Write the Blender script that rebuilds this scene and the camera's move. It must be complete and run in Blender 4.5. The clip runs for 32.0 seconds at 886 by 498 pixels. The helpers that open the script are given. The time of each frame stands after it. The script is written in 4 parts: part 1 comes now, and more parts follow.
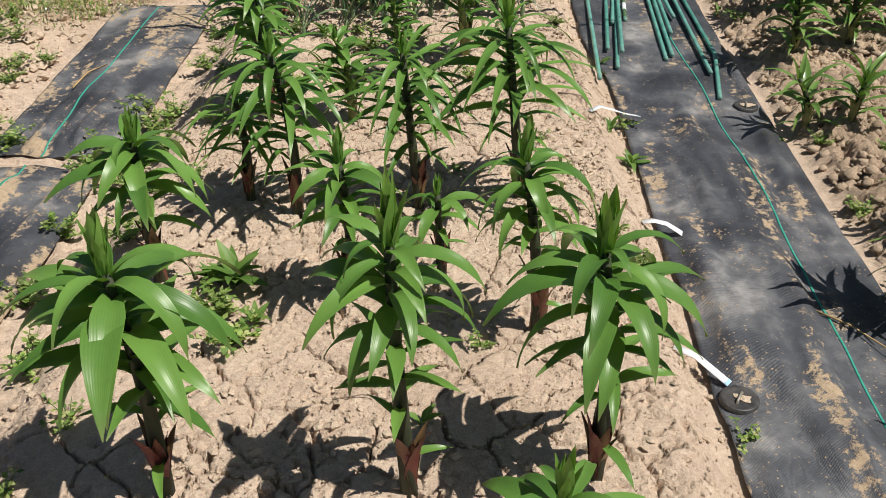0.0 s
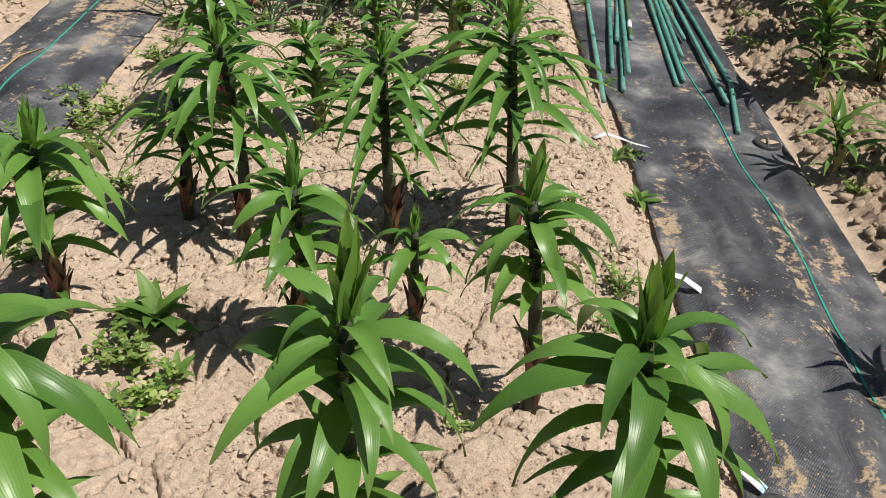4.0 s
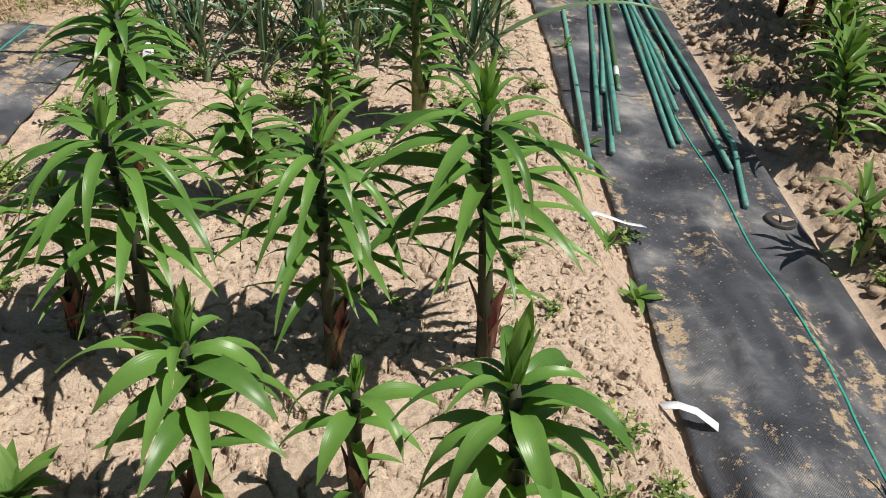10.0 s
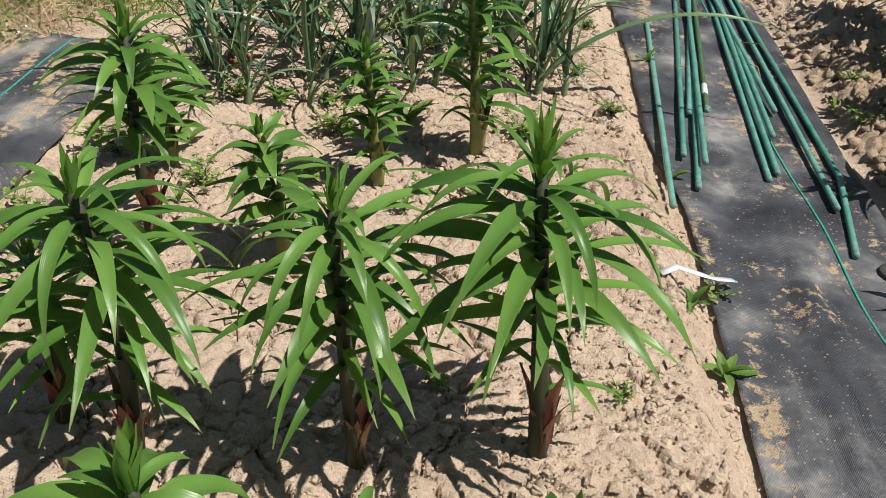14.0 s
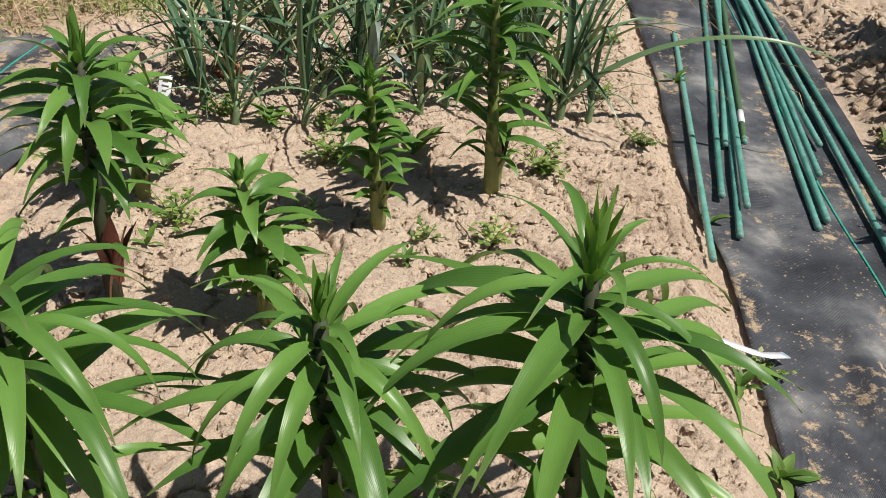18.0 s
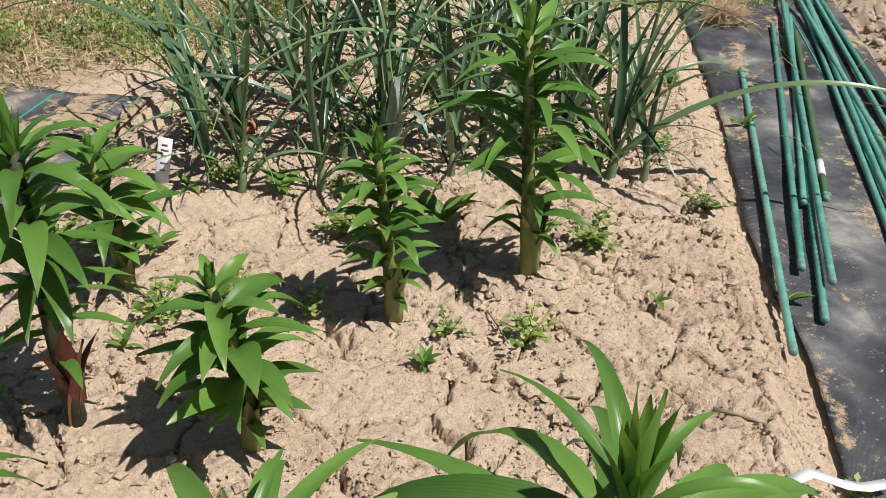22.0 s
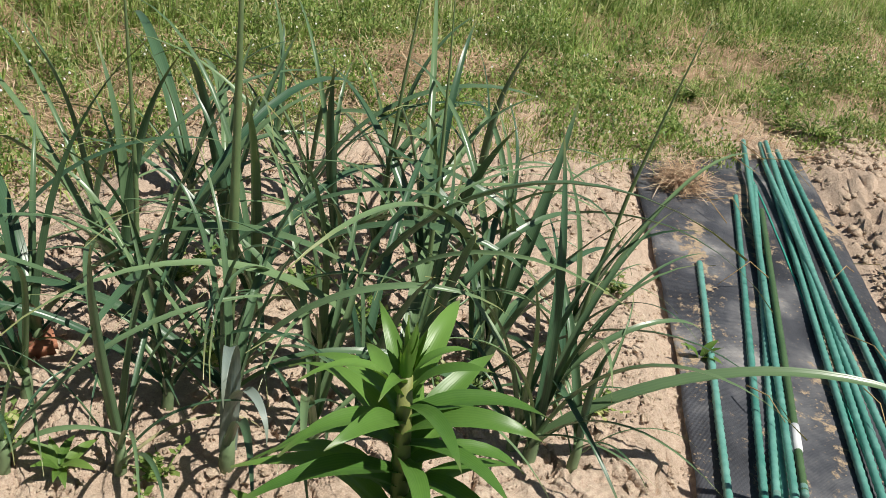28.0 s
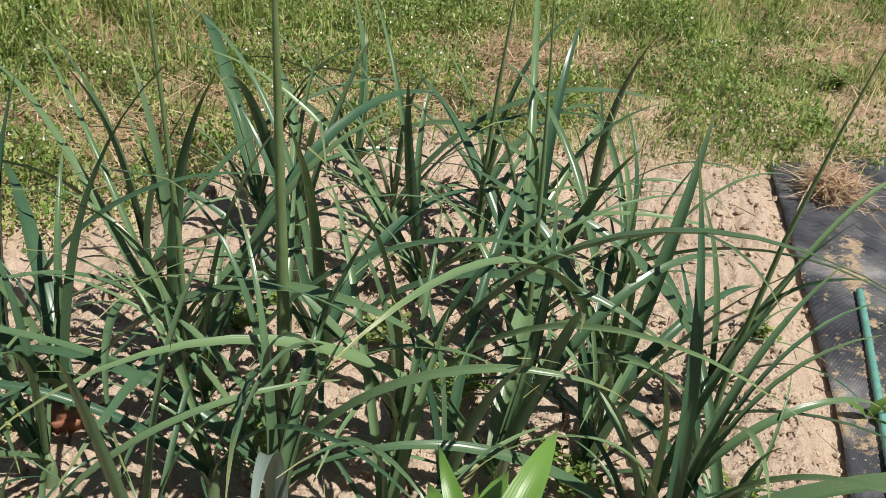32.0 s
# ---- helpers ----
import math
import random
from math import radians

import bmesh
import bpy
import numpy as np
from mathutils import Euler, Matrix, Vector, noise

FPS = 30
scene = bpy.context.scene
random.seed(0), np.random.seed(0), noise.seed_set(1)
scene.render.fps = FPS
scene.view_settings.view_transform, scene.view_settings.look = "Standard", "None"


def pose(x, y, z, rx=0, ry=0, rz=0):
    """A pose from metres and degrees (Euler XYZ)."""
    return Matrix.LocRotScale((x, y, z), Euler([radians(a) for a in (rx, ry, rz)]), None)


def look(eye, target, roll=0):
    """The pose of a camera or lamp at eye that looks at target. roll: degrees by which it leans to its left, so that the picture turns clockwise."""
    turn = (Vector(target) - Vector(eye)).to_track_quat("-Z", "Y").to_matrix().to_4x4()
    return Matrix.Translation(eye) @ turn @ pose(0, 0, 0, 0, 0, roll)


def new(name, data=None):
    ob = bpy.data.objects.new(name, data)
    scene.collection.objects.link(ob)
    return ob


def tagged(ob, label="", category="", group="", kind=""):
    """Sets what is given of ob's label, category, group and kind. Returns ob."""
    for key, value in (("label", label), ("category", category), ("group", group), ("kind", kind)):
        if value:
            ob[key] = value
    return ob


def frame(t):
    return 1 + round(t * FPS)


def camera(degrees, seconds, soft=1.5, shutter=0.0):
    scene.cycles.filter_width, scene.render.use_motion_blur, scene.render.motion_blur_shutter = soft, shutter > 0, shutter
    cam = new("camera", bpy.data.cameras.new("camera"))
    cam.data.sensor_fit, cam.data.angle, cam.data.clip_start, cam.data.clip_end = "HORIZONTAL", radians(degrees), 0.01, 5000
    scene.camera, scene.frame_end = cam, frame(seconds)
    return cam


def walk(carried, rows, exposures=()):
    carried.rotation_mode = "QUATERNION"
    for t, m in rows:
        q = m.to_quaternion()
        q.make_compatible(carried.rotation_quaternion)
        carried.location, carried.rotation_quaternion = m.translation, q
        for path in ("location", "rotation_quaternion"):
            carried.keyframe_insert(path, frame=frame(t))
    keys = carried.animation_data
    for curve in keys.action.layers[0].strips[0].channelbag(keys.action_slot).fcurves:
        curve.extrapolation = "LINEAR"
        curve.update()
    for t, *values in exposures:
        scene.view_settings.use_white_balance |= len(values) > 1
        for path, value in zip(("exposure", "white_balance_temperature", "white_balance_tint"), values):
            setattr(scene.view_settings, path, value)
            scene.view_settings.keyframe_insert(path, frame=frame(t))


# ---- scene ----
cam = camera(50.33, 32.0, soft=0.85)
PATH = [
    (0, (-0.559, 0.610, 1.361), (-0.582, 2.288, 0.274), 0.0),
    (0.5, (-0.557, 0.640, 1.351), (-0.606, 2.321, 0.268), 0.6),
    (1, (-0.546, 0.675, 1.352), (-0.613, 2.349, 0.260), 1.0),
    (1.5, (-0.525, 0.708, 1.363), (-0.578, 2.385, 0.274), -0.2),
    (2, (-0.523, 0.756, 1.357), (-0.465, 2.439, 0.279), 1.7),
    (2.5, (-0.554, 0.790, 1.332), (-0.458, 2.487, 0.277), 2.4),
    (4.5, (-0.581, 1.058, 1.173), (-0.557, 2.752, 0.111), 5.3),
    (5, (-0.579, 1.096, 1.174), (-0.560, 2.793, 0.114), 5.5),
    (5.5, (-0.567, 1.126, 1.184), (-0.448, 2.844, 0.167), 5.9),
    (6, (-0.567, 1.149, 1.186), (-0.373, 2.871, 0.187), 6.1),
    (6.5, (-0.561, 1.182, 1.174), (-0.366, 2.902, 0.171), 5.2),
    (7, (-0.553, 1.212, 1.169), (-0.384, 2.919, 0.142), 5.1),
    (7.5, (-0.563, 1.236, 1.165), (-0.446, 2.944, 0.132), 4.9),
    (8, (-0.569, 1.266, 1.161), (-0.464, 2.979, 0.133), 5.2),
    (8.5, (-0.565, 1.315, 1.155), (-0.467, 3.032, 0.136), 5.3),
    (9, (-0.561, 1.361, 1.154), (-0.461, 3.082, 0.140), 5.4),
    (9.5, (-0.561, 1.404, 1.145), (-0.461, 3.118, 0.119), 5.4),
    (10, (-0.556, 1.459, 1.139), (-0.457, 3.172, 0.111), 5.9),
    (10.5, (-0.550, 1.494, 1.137), (-0.473, 3.194, 0.087), 4.8),
    (11, (-0.544, 1.532, 1.132), (-0.520, 3.229, 0.074), 3.1),
    (11.5, (-0.540, 1.578, 1.111), (-0.543, 3.285, 0.069), 4.2),
    (12, (-0.526, 1.640, 1.103), (-0.531, 3.354, 0.074), 5.2),
    (12.5, (-0.526, 1.677, 1.096), (-0.563, 3.381, 0.049), 5.4),
    (13, (-0.513, 1.701, 1.108), (-0.591, 3.386, 0.034), 3.1),
    (13.5, (-0.497, 1.730, 1.117), (-0.608, 3.421, 0.056), 2.7),
    (14, (-0.506, 1.768, 1.103), (-0.572, 3.469, 0.054), 4.1),
    (14.5, (-0.505, 1.810, 1.106), (-0.523, 3.523, 0.073), 5.2),
    (16.5, (-0.522, 1.960, 1.084), (-0.555, 3.658, 0.028), 6.9),
    (17, (-0.520, 2.000, 1.069), (-0.546, 3.706, 0.027), 6.4),
    (17.5, (-0.538, 2.037, 1.079), (-0.573, 3.737, 0.027), 5.9),
    (18, (-0.551, 2.068, 1.069), (-0.609, 3.758, 0.001), 5.9),
    (18.5, (-0.558, 2.091, 1.060), (-0.620, 3.784, -0.003), 5.8),
    (19, (-0.554, 2.133, 1.051), (-0.617, 3.829, -0.008), 5.7),
    (19.5, (-0.543, 2.196, 1.050), (-0.625, 3.893, -0.006), 4.5),
    (20, (-0.532, 2.244, 1.043), (-0.628, 3.943, -0.006), 4.0),
    (20.5, (-0.522, 2.282, 1.042), (-0.628, 3.983, -0.006), 4.0),
    (21, (-0.526, 2.323, 1.043), (-0.658, 4.022, -0.005), 3.7),
    (21.5, (-0.525, 2.341, 1.036), (-0.705, 4.038, -0.008), 3.0),
    (22, (-0.513, 2.377, 1.037), (-0.708, 4.073, -0.006), 3.1),
    (22.5, (-0.488, 2.439, 1.048), (-0.640, 4.141, 0.009), 3.3),
    (23, (-0.484, 2.475, 1.052), (-0.631, 4.183, 0.021), 2.6),
    (23.5, (-0.478, 2.513, 1.060), (-0.651, 4.219, 0.031), 2.9),
    (24, (-0.472, 2.530, 1.072), (-0.662, 4.246, 0.063), 2.7),
    (24.5, (-0.475, 2.572, 1.079), (-0.626, 4.303, 0.089), 3.9),
    (26.5, (-0.530, 2.874, 1.080), (-0.646, 4.605, 0.085), 8.6),
    (27, (-0.520, 2.926, 1.104), (-0.599, 4.675, 0.138), 9.5),
    (27.5, (-0.508, 3.011, 1.123), (-0.527, 4.773, 0.177), 10.1),
    (28, (-0.515, 3.073, 1.121), (-0.588, 4.833, 0.173), 9.7),
    (28.5, (-0.541, 3.122, 1.115), (-0.713, 4.872, 0.161), 9.0),
    (29, (-0.544, 3.185, 1.098), (-0.798, 4.925, 0.145), 8.1),
    (29.5, (-0.540, 3.232, 1.082), (-0.825, 4.961, 0.118), 7.8),
    (30, (-0.530, 3.285, 1.069), (-0.836, 5.002, 0.090), 7.0),
    (30.5, (-0.526, 3.345, 1.055), (-0.808, 5.064, 0.072), 6.8),
    (31, (-0.512, 3.389, 1.051), (-0.741, 5.117, 0.072), 6.4),
    (31.5, (-0.514, 3.396, 1.060), (-0.747, 5.120, 0.074), 6.2),
    (32, (-0.523, 3.399, 1.063), (-0.831, 5.100, 0.057), 5.2),
]
walk(cam, [(t, look(e, g, r)) for t, e, g, r in PATH], exposures=[(0, 0.0), (32, 0.0)])

# ---- light ----
SUN_ELEV, SUN_AZ = 62.0, -20.0          # azimuth in the plan, from +x towards +y
sun_dir = Vector((math.cos(radians(SUN_ELEV)) * math.cos(radians(SUN_AZ)),
                  math.cos(radians(SUN_ELEV)) * math.sin(radians(SUN_AZ)), math.sin(radians(SUN_ELEV))))
world = bpy.data.worlds.new("sky")
scene.world = world
world.use_nodes = True
wn = world.node_tree.nodes
sky = wn.new("ShaderNodeTexSky")
sky.sky_type = "NISHITA"
sky.sun_disc = False
sky.sun_elevation = radians(SUN_ELEV)
sky.sun_rotation = radians(90 - SUN_AZ)
world.node_tree.links.new(sky.outputs[0], wn["Background"].inputs["Color"])
wn["Background"].inputs["Strength"].default_value = 0.043
sun = new("sun", bpy.data.lights.new("sun", "SUN"))
sun.data.energy, sun.data.angle, sun.data.color = 5.3, radians(0.55), (1.0, 0.95, 0.87)
sun.matrix_world = look(sun_dir * 30, (0, 0, 0))

# ---- noise and helpers ----
rng = np.random.RandomState(7)


def smooth(a, b, v):
    k = np.clip((v - a) / (b - a), 0, 1)
    return k * k * (3 - 2 * k)


def hashed(i, j, seed):
    n = (i.astype(np.int64) * 374761393 + j.astype(np.int64) * 668265263 + seed * 974634777) & 0xFFFFFFFF
    n = ((n ^ (n >> 13)) * 1274126177) & 0xFFFFFFFF
    return ((n ^ (n >> 16)) & 0xFFFFFF) / float(0xFFFFFF)


def vnoise(x, y, seed=0):
    i, j = np.floor(x), np.floor(y)
    u, v = x - i, y - j
    u, v = u * u * (3 - 2 * u), v * v * (3 - 2 * v)
    a, b = hashed(i, j, seed), hashed(i + 1, j, seed)
    c, d = hashed(i, j + 1, seed), hashed(i + 1, j + 1, seed)
    return (a * (1 - u) + b * u) * (1 - v) + (c * (1 - u) + d * u) * v - 0.5


def fbm(x, y, seed=0, octaves=4, gain=0.5):
    s, amp = 0.0, 1.0
    for o in range(octaves):
        s = s + amp * vnoise(x * 2 ** o, y * 2 ** o, seed + o)
        amp *= gain
    return s


def cell_edge(x, y, seed):
    """Distance to the border of a jittered cell pattern of unit size."""
    i, j = np.floor(x), np.floor(y)
    f1, f2 = np.full(x.shape, 9.0), np.full(x.shape, 9.0)
    for a in (-1, 0, 1):
        for b in (-1, 0, 1):
            d = np.hypot(i + a + 0.15 + 0.7 * hashed(i + a, j + b, seed) - x, j + b + 0.15 + 0.7 * hashed(i + a, j + b, seed + 5) - y)
            f2 = np.where(d < f1, f1, np.minimum(f2, d))
            f1 = np.minimum(f1, d)
    return f2 - f1


def link_mesh(name, verts, faces, material, smooth_faces=True, parent=None):
    me = bpy.data.meshes.new(name)
    me.from_pydata(verts, [], faces)
    if smooth_faces:
        me.polygons.foreach_set("use_smooth", np.ones(len(me.polygons), bool))
    me.materials.append(material)
    me.update()
    ob = new(name, me)
    ob.parent = parent
    return ob


def part(name, bm, material, parent, label=""):
    me = bpy.data.meshes.new(name)
    for f in bm.faces:
        f.smooth = True
    bm.to_mesh(me)
    bm.free()
    me.materials.append(material)
    ob = new(name, me)
    ob.parent = parent
    if label:
        ob["label"] = label
    return ob


def shared(name, me, parent, m):
    ob = new(name, me)
    ob.parent = parent
    ob.matrix_basis = m
    return ob


def thing(name, x, y, z, label, category, group="", turn=0.0):
    ob = new(name)
    ob.empty_display_size = 0.05
    ob.matrix_basis = pose(x, y, z, 0, 0, turn)
    return tagged(ob, label, category, group)


def tube(points, radii, sides=8):
    """A closed tube along points, as a bmesh."""
    bm = bmesh.new()
    rings = []
    pts = [Vector(p) for p in points]
    for k, p in enumerate(pts):
        d = (pts[min(k + 1, len(pts) - 1)] - pts[max(k - 1, 0)]).normalized()
        side = d.cross(Vector((0.31, 0.95, 0.07))).normalized()
        up = side.cross(d)
        rings.append([bm.verts.new(p + (side * math.cos(2 * math.pi * s / sides) + up * math.sin(2 * math.pi * s / sides)) * radii[k]) for s in range(sides)])
    for a, b in zip(rings, rings[1:]):
        for s in range(sides):
            bm.faces.new((a[s], a[(s + 1) % sides], b[(s + 1) % sides], b[s]))
    bm.faces.new(rings[0][::-1])
    bm.faces.new(rings[-1])
    bm.normal_update()
    return bm


# ---- materials ----
def material(name):
    m = bpy.data.materials.new(name)
    m.use_nodes = True
    return m, m.node_tree.nodes, m.node_tree.links, m.node_tree.nodes["Principled BSDF"]


def ramp(nodes, links, source, stops):
    r = nodes.new("ShaderNodeValToRGB")
    while len(r.color_ramp.elements) < len(stops):
        r.color_ramp.elements.new(0.5)
    for e, (p, c) in zip(r.color_ramp.elements, stops):
        e.position = p
        e.color = (*c, 1) if len(c) == 3 else (c[0], c[0], c[0], 1)
    links.new(source, r.inputs["Fac"])
    return r.outputs["Color"]


def tex(nodes, links, scale, detail=4.0, rough=0.55, coord=None, distortion=0.0):
    n = nodes.new("ShaderNodeTexNoise")
    n.inputs["Scale"].default_value, n.inputs["Detail"].default_value = scale, detail
    n.inputs["Roughness"].default_value, n.inputs["Distortion"].default_value = rough, distortion
    if coord is not None:
        links.new(coord, n.inputs["Vector"])
    return n.outputs["Fac"]


def mixed(nodes, links, fac, a, b, blend="MIX"):
    m = nodes.new("ShaderNodeMix")
    m.data_type, m.blend_type = "RGBA", blend
    for k, v in ((0, fac), (6, a), (7, b)):
        if isinstance(v, (int, float)):
            m.inputs[k].default_value = v
        elif isinstance(v, tuple):
            m.inputs[k].default_value = (*v, 1)
        else:
            links.new(v, m.inputs[k])
    return m.outputs[2]


def calc(nodes, links, op, a, b=0.0, clamp=False):
    m = nodes.new("ShaderNodeMath")
    m.operation, m.use_clamp = op, clamp
    for k, v in ((0, a), (1, b)):
        if isinstance(v, (int, float)):
            m.inputs[k].default_value = v
        else:
            links.new(v, m.inputs[k])
    return m.outputs[0]


def bump(nodes, links, bsdf, height, strength, distance):
    b = nodes.new("ShaderNodeBump")
    b.inputs["Strength"].default_value, b.inputs["Distance"].default_value = strength, distance
    links.new(height, b.inputs["Height"])
    links.new(b.outputs[0], bsdf.inputs["Normal"])


def attribute(nodes, name):
    a = nodes.new("ShaderNodeAttribute")
    a.attribute_name = name
    return a.outputs["Fac"]


def soil_material(name, dark, light, pebbles, dug=None):
    m, n, l, p = material(name)
    geo = n.new("ShaderNodeNewGeometry").outputs["Position"]
    big = tex(n, l, 2.2, 5, 0.6, geo)
    fine = tex(n, l, 90.0, 6, 0.7, geo)
    mid = tex(n, l, 16.0, 5, 0.65, geo)
    c = ramp(n, l, big, [(0.3, dark), (0.7, light)])
    c = mixed(n, l, ramp(n, l, mid, [(0.35, (0.0,)), (0.7, (0.55,))]), c, tuple(min(1, v * 1.22) for v in light))
    if dug:
        sep = n.new("ShaderNodeSeparateXYZ")
        l.new(geo, sep.inputs[0])
        edge = calc(n, l, "ADD", sep.outputs[0], calc(n, l, "MULTIPLY", mid, 0.12))
        south = ramp(n, l, calc(n, l, "MULTIPLY", sep.outputs[1], 0.1), [(0.46, (1.0,)), (0.52, (0.2,))])
        c = mixed(n, l, calc(n, l, "MULTIPLY", south, ramp(n, l, edge, [(0.60, (0.0,)), (0.68, (1.0,))])), c, ramp(n, l, big, [(0.3, dug), (0.7, tuple(k * 1.3 for k in dug))]))
        # brown thatch and moss under the meadow
        u = calc(n, l, "ADD", sep.outputs[0], 0.9)
        line = calc(n, l, "MINIMUM", calc(n, l, "MULTIPLY", u, 0.52), calc(n, l, "MULTIPLY", u, 1.1))
        past = calc(n, l, "SUBTRACT", calc(n, l, "SUBTRACT", sep.outputs[1], 5.75), line)
        past = calc(n, l, "ADD", past, calc(n, l, "MULTIPLY", mid, 0.5))
        turf = ramp(n, l, tex(n, l, 5.0, 5, 0.65, geo), [(0.38, (0.14, 0.15, 0.055)), (0.50, (0.28, 0.21, 0.115)), (0.62, (0.52, 0.37, 0.24))])
        c = mixed(n, l, ramp(n, l, past, [(0.2, (0.0,)), (0.75, (0.9,))]), c, turf)
    c = mixed(n, l, 0.55, c, ramp(n, l, fine, [(0.28, (0.32,)), (0.6, (0.62,))]), "OVERLAY")
    c = mixed(n, l, 0.5, c, ramp(n, l, tex(n, l, 320.0, 3, 0.7, geo), [(0.3, (0.30,)), (0.68, (0.68,))]), "OVERLAY")
    v = n.new("ShaderNodeTexVoronoi")
    v.inputs["Scale"].default_value = 130.0
    l.new(geo, v.inputs["Vector"])
    spots = ramp(n, l, v.outputs["Distance"], [(0.10, (pebbles,)), (0.19, (0.0,))])
    c = mixed(n, l, spots, c, (0.62, 0.55, 0.45))
    l.new(c, p.inputs["Base Color"])
    p.inputs["Roughness"].default_value = 0.95
    p.inputs["Specular IOR Level"].default_value = 0.12
    h = calc(n, l, "ADD", calc(n, l, "MULTIPLY", fine, 0.6), calc(n, l, "MULTIPLY", mid, 0.45))
    h = calc(n, l, "ADD", h, calc(n, l, "MULTIPLY", tex(n, l, 260.0, 3, 0.7, geo), 0.45))
    bump(n, l, p, h, 1.0, 0.009)
    return m


def leaf_material(name, dark, light, tip, veins, gloss, through_light):
    m, n, l, p = material(name)
    rand = n.new("ShaderNodeObjectInfo").outputs["Random"]
    u, v = attribute(n, "along"), attribute(n, "across")
    coord = n.new("ShaderNodeTexCoord").outputs["Object"]
    grain = tex(n, l, 9.0, 4, 0.6, coord)
    c = ramp(n, l, calc(n, l, "ADD", calc(n, l, "MULTIPLY", rand, 0.75), calc(n, l, "MULTIPLY", grain, 0.3)), [(0.1, dark), (0.85, light)])
    c = mixed(n, l, ramp(n, l, u, [(0.84, (0.0,)), (1.0, (0.7,))]), c, tip)
    stripe = calc(n, l, "SINE", calc(n, l, "MULTIPLY", v, veins))
    c = mixed(n, l, calc(n, l, "MULTIPLY", calc(n, l, "ADD", stripe, 1.0), 0.035), c, tuple(min(1, k * 1.7) for k in light))
    l.new(c, p.inputs["Base Color"])
    p.inputs["Roughness"].default_value = gloss
    p.inputs["Specular IOR Level"].default_value = 0.42
    bump(n, l, p, calc(n, l, "ADD", stripe, calc(n, l, "MULTIPLY", grain, 5.0)), 0.05, 0.001)
    t = n.new("ShaderNodeBsdfTranslucent")
    l.new(mixed(n, l, 1.0, c, (1.0, 1.0, 0.35), "MULTIPLY"), t.inputs["Color"])
    mix = n.new("ShaderNodeMixShader")
    mix.inputs[0].default_value = through_light
    l.new(p.outputs[0], mix.inputs[1])
    l.new(t.outputs[0], mix.inputs[2])
    l.new(mix.outputs[0], n["Material Output"].inputs["Surface"])
    return m


def plain_material(name, a, b, scale, rough, bump_scale=0.0, depth=0.002, metal=0.0, by_object=0.0):
    m, n, l, p = material(name)
    coord = n.new("ShaderNodeTexCoord").outputs["Object"]
    f = tex(n, l, scale, 5, 0.6, coord)
    if by_object:
        rand = n.new("ShaderNodeObjectInfo").outputs["Random"]
        f = calc(n, l, "ADD", calc(n, l, "MULTIPLY", f, 1 - by_object), calc(n, l, "MULTIPLY", rand, by_object))
    l.new(ramp(n, l, f, [(0.3, a), (0.7, b)]), p.inputs["Base Color"])
    p.inputs["Roughness"].default_value, p.inputs["Metallic"].default_value = rough, metal
    if bump_scale:
        bump(n, l, p, tex(n, l, bump_scale, 4, 0.6, coord), 0.5, depth)
    return m


SOIL = soil_material("dry_soil", (0.465, 0.352, 0.264), (0.58, 0.453, 0.352), 0.5, (0.37, 0.278, 0.20))
CLOD = soil_material("clod_soil", (0.37, 0.28, 0.20), (0.48, 0.37, 0.27), 0.3)
LILY = leaf_material("lily_leaf", (0.065, 0.158, 0.030), (0.155, 0.300, 0.062), (0.19, 0.21, 0.09), 34.0, 0.36, 0.24)
LILY_YOUNG = leaf_material("young_lily_leaf", (0.10, 0.235, 0.038), (0.20, 0.36, 0.075), (0.22, 0.28, 0.10), 34.0, 0.36, 0.3)
LILY_FAR = leaf_material("narrow_lily_leaf", (0.085, 0.19, 0.04), (0.20, 0.33, 0.09), (0.28, 0.24, 0.10), 26.0, 0.3, 0.26)
LEEK = leaf_material("leek_leaf", (0.030, 0.088, 0.052), (0.165, 0.255, 0.120), (0.38, 0.35, 0.13), 22.0, 0.30, 0.08)
FOLDED = leaf_material("bluish_leek_leaf", (0.16, 0.22, 0.20), (0.26, 0.32, 0.28), (0.30, 0.33, 0.22), 22.0, 0.45, 0.1)
DRY_LEEK = leaf_material("withered_leek_leaf", (0.25, 0.25, 0.12), (0.42, 0.40, 0.22), (0.45, 0.33, 0.16), 30.0, 0.6, 0.1)
WEED = leaf_material("weed_leaf", (0.08, 0.17, 0.03), (0.16, 0.27, 0.06), (0.16, 0.24, 0.06), 12.0, 0.5, 0.25)
STEM = plain_material("lily_stem", (0.022, 0.026, 0.014), (0.050, 0.060, 0.026), 14.0, 0.7, 60.0)
STEM_GREEN = plain_material("green_lily_stem", (0.14, 0.18, 0.045), (0.28, 0.29, 0.10), 14.0, 0.5, 60.0)
SHEATH = plain_material("red_sheath", (0.15, 0.028, 0.028), (0.21, 0.13, 0.06), 9.0, 0.5, 70.0, by_object=0.5)
SHEATH_GREEN = plain_material("green_sheath", (0.18, 0.22, 0.06), (0.33, 0.30, 0.12), 9.0, 0.5, 70.0, by_object=0.5)
SCAPE = plain_material("leek_stalk", (0.10, 0.17, 0.07), (0.20, 0.28, 0.12), 9.0, 0.45, 40.0)
SHANK = plain_material("leek_shank", (0.10, 0.17, 0.08), (0.22, 0.29, 0.15), 12.0, 0.5, 50.0)
STAKE = plain_material("green_coating", (0.035, 0.20, 0.155), (0.17, 0.40, 0.34), 34.0, 0.34, 90.0, by_object=0.3)
STAKE_CAP = plain_material("worn_cap", (0.07, 0.22, 0.18), (0.20, 0.34, 0.30), 60.0, 0.5)
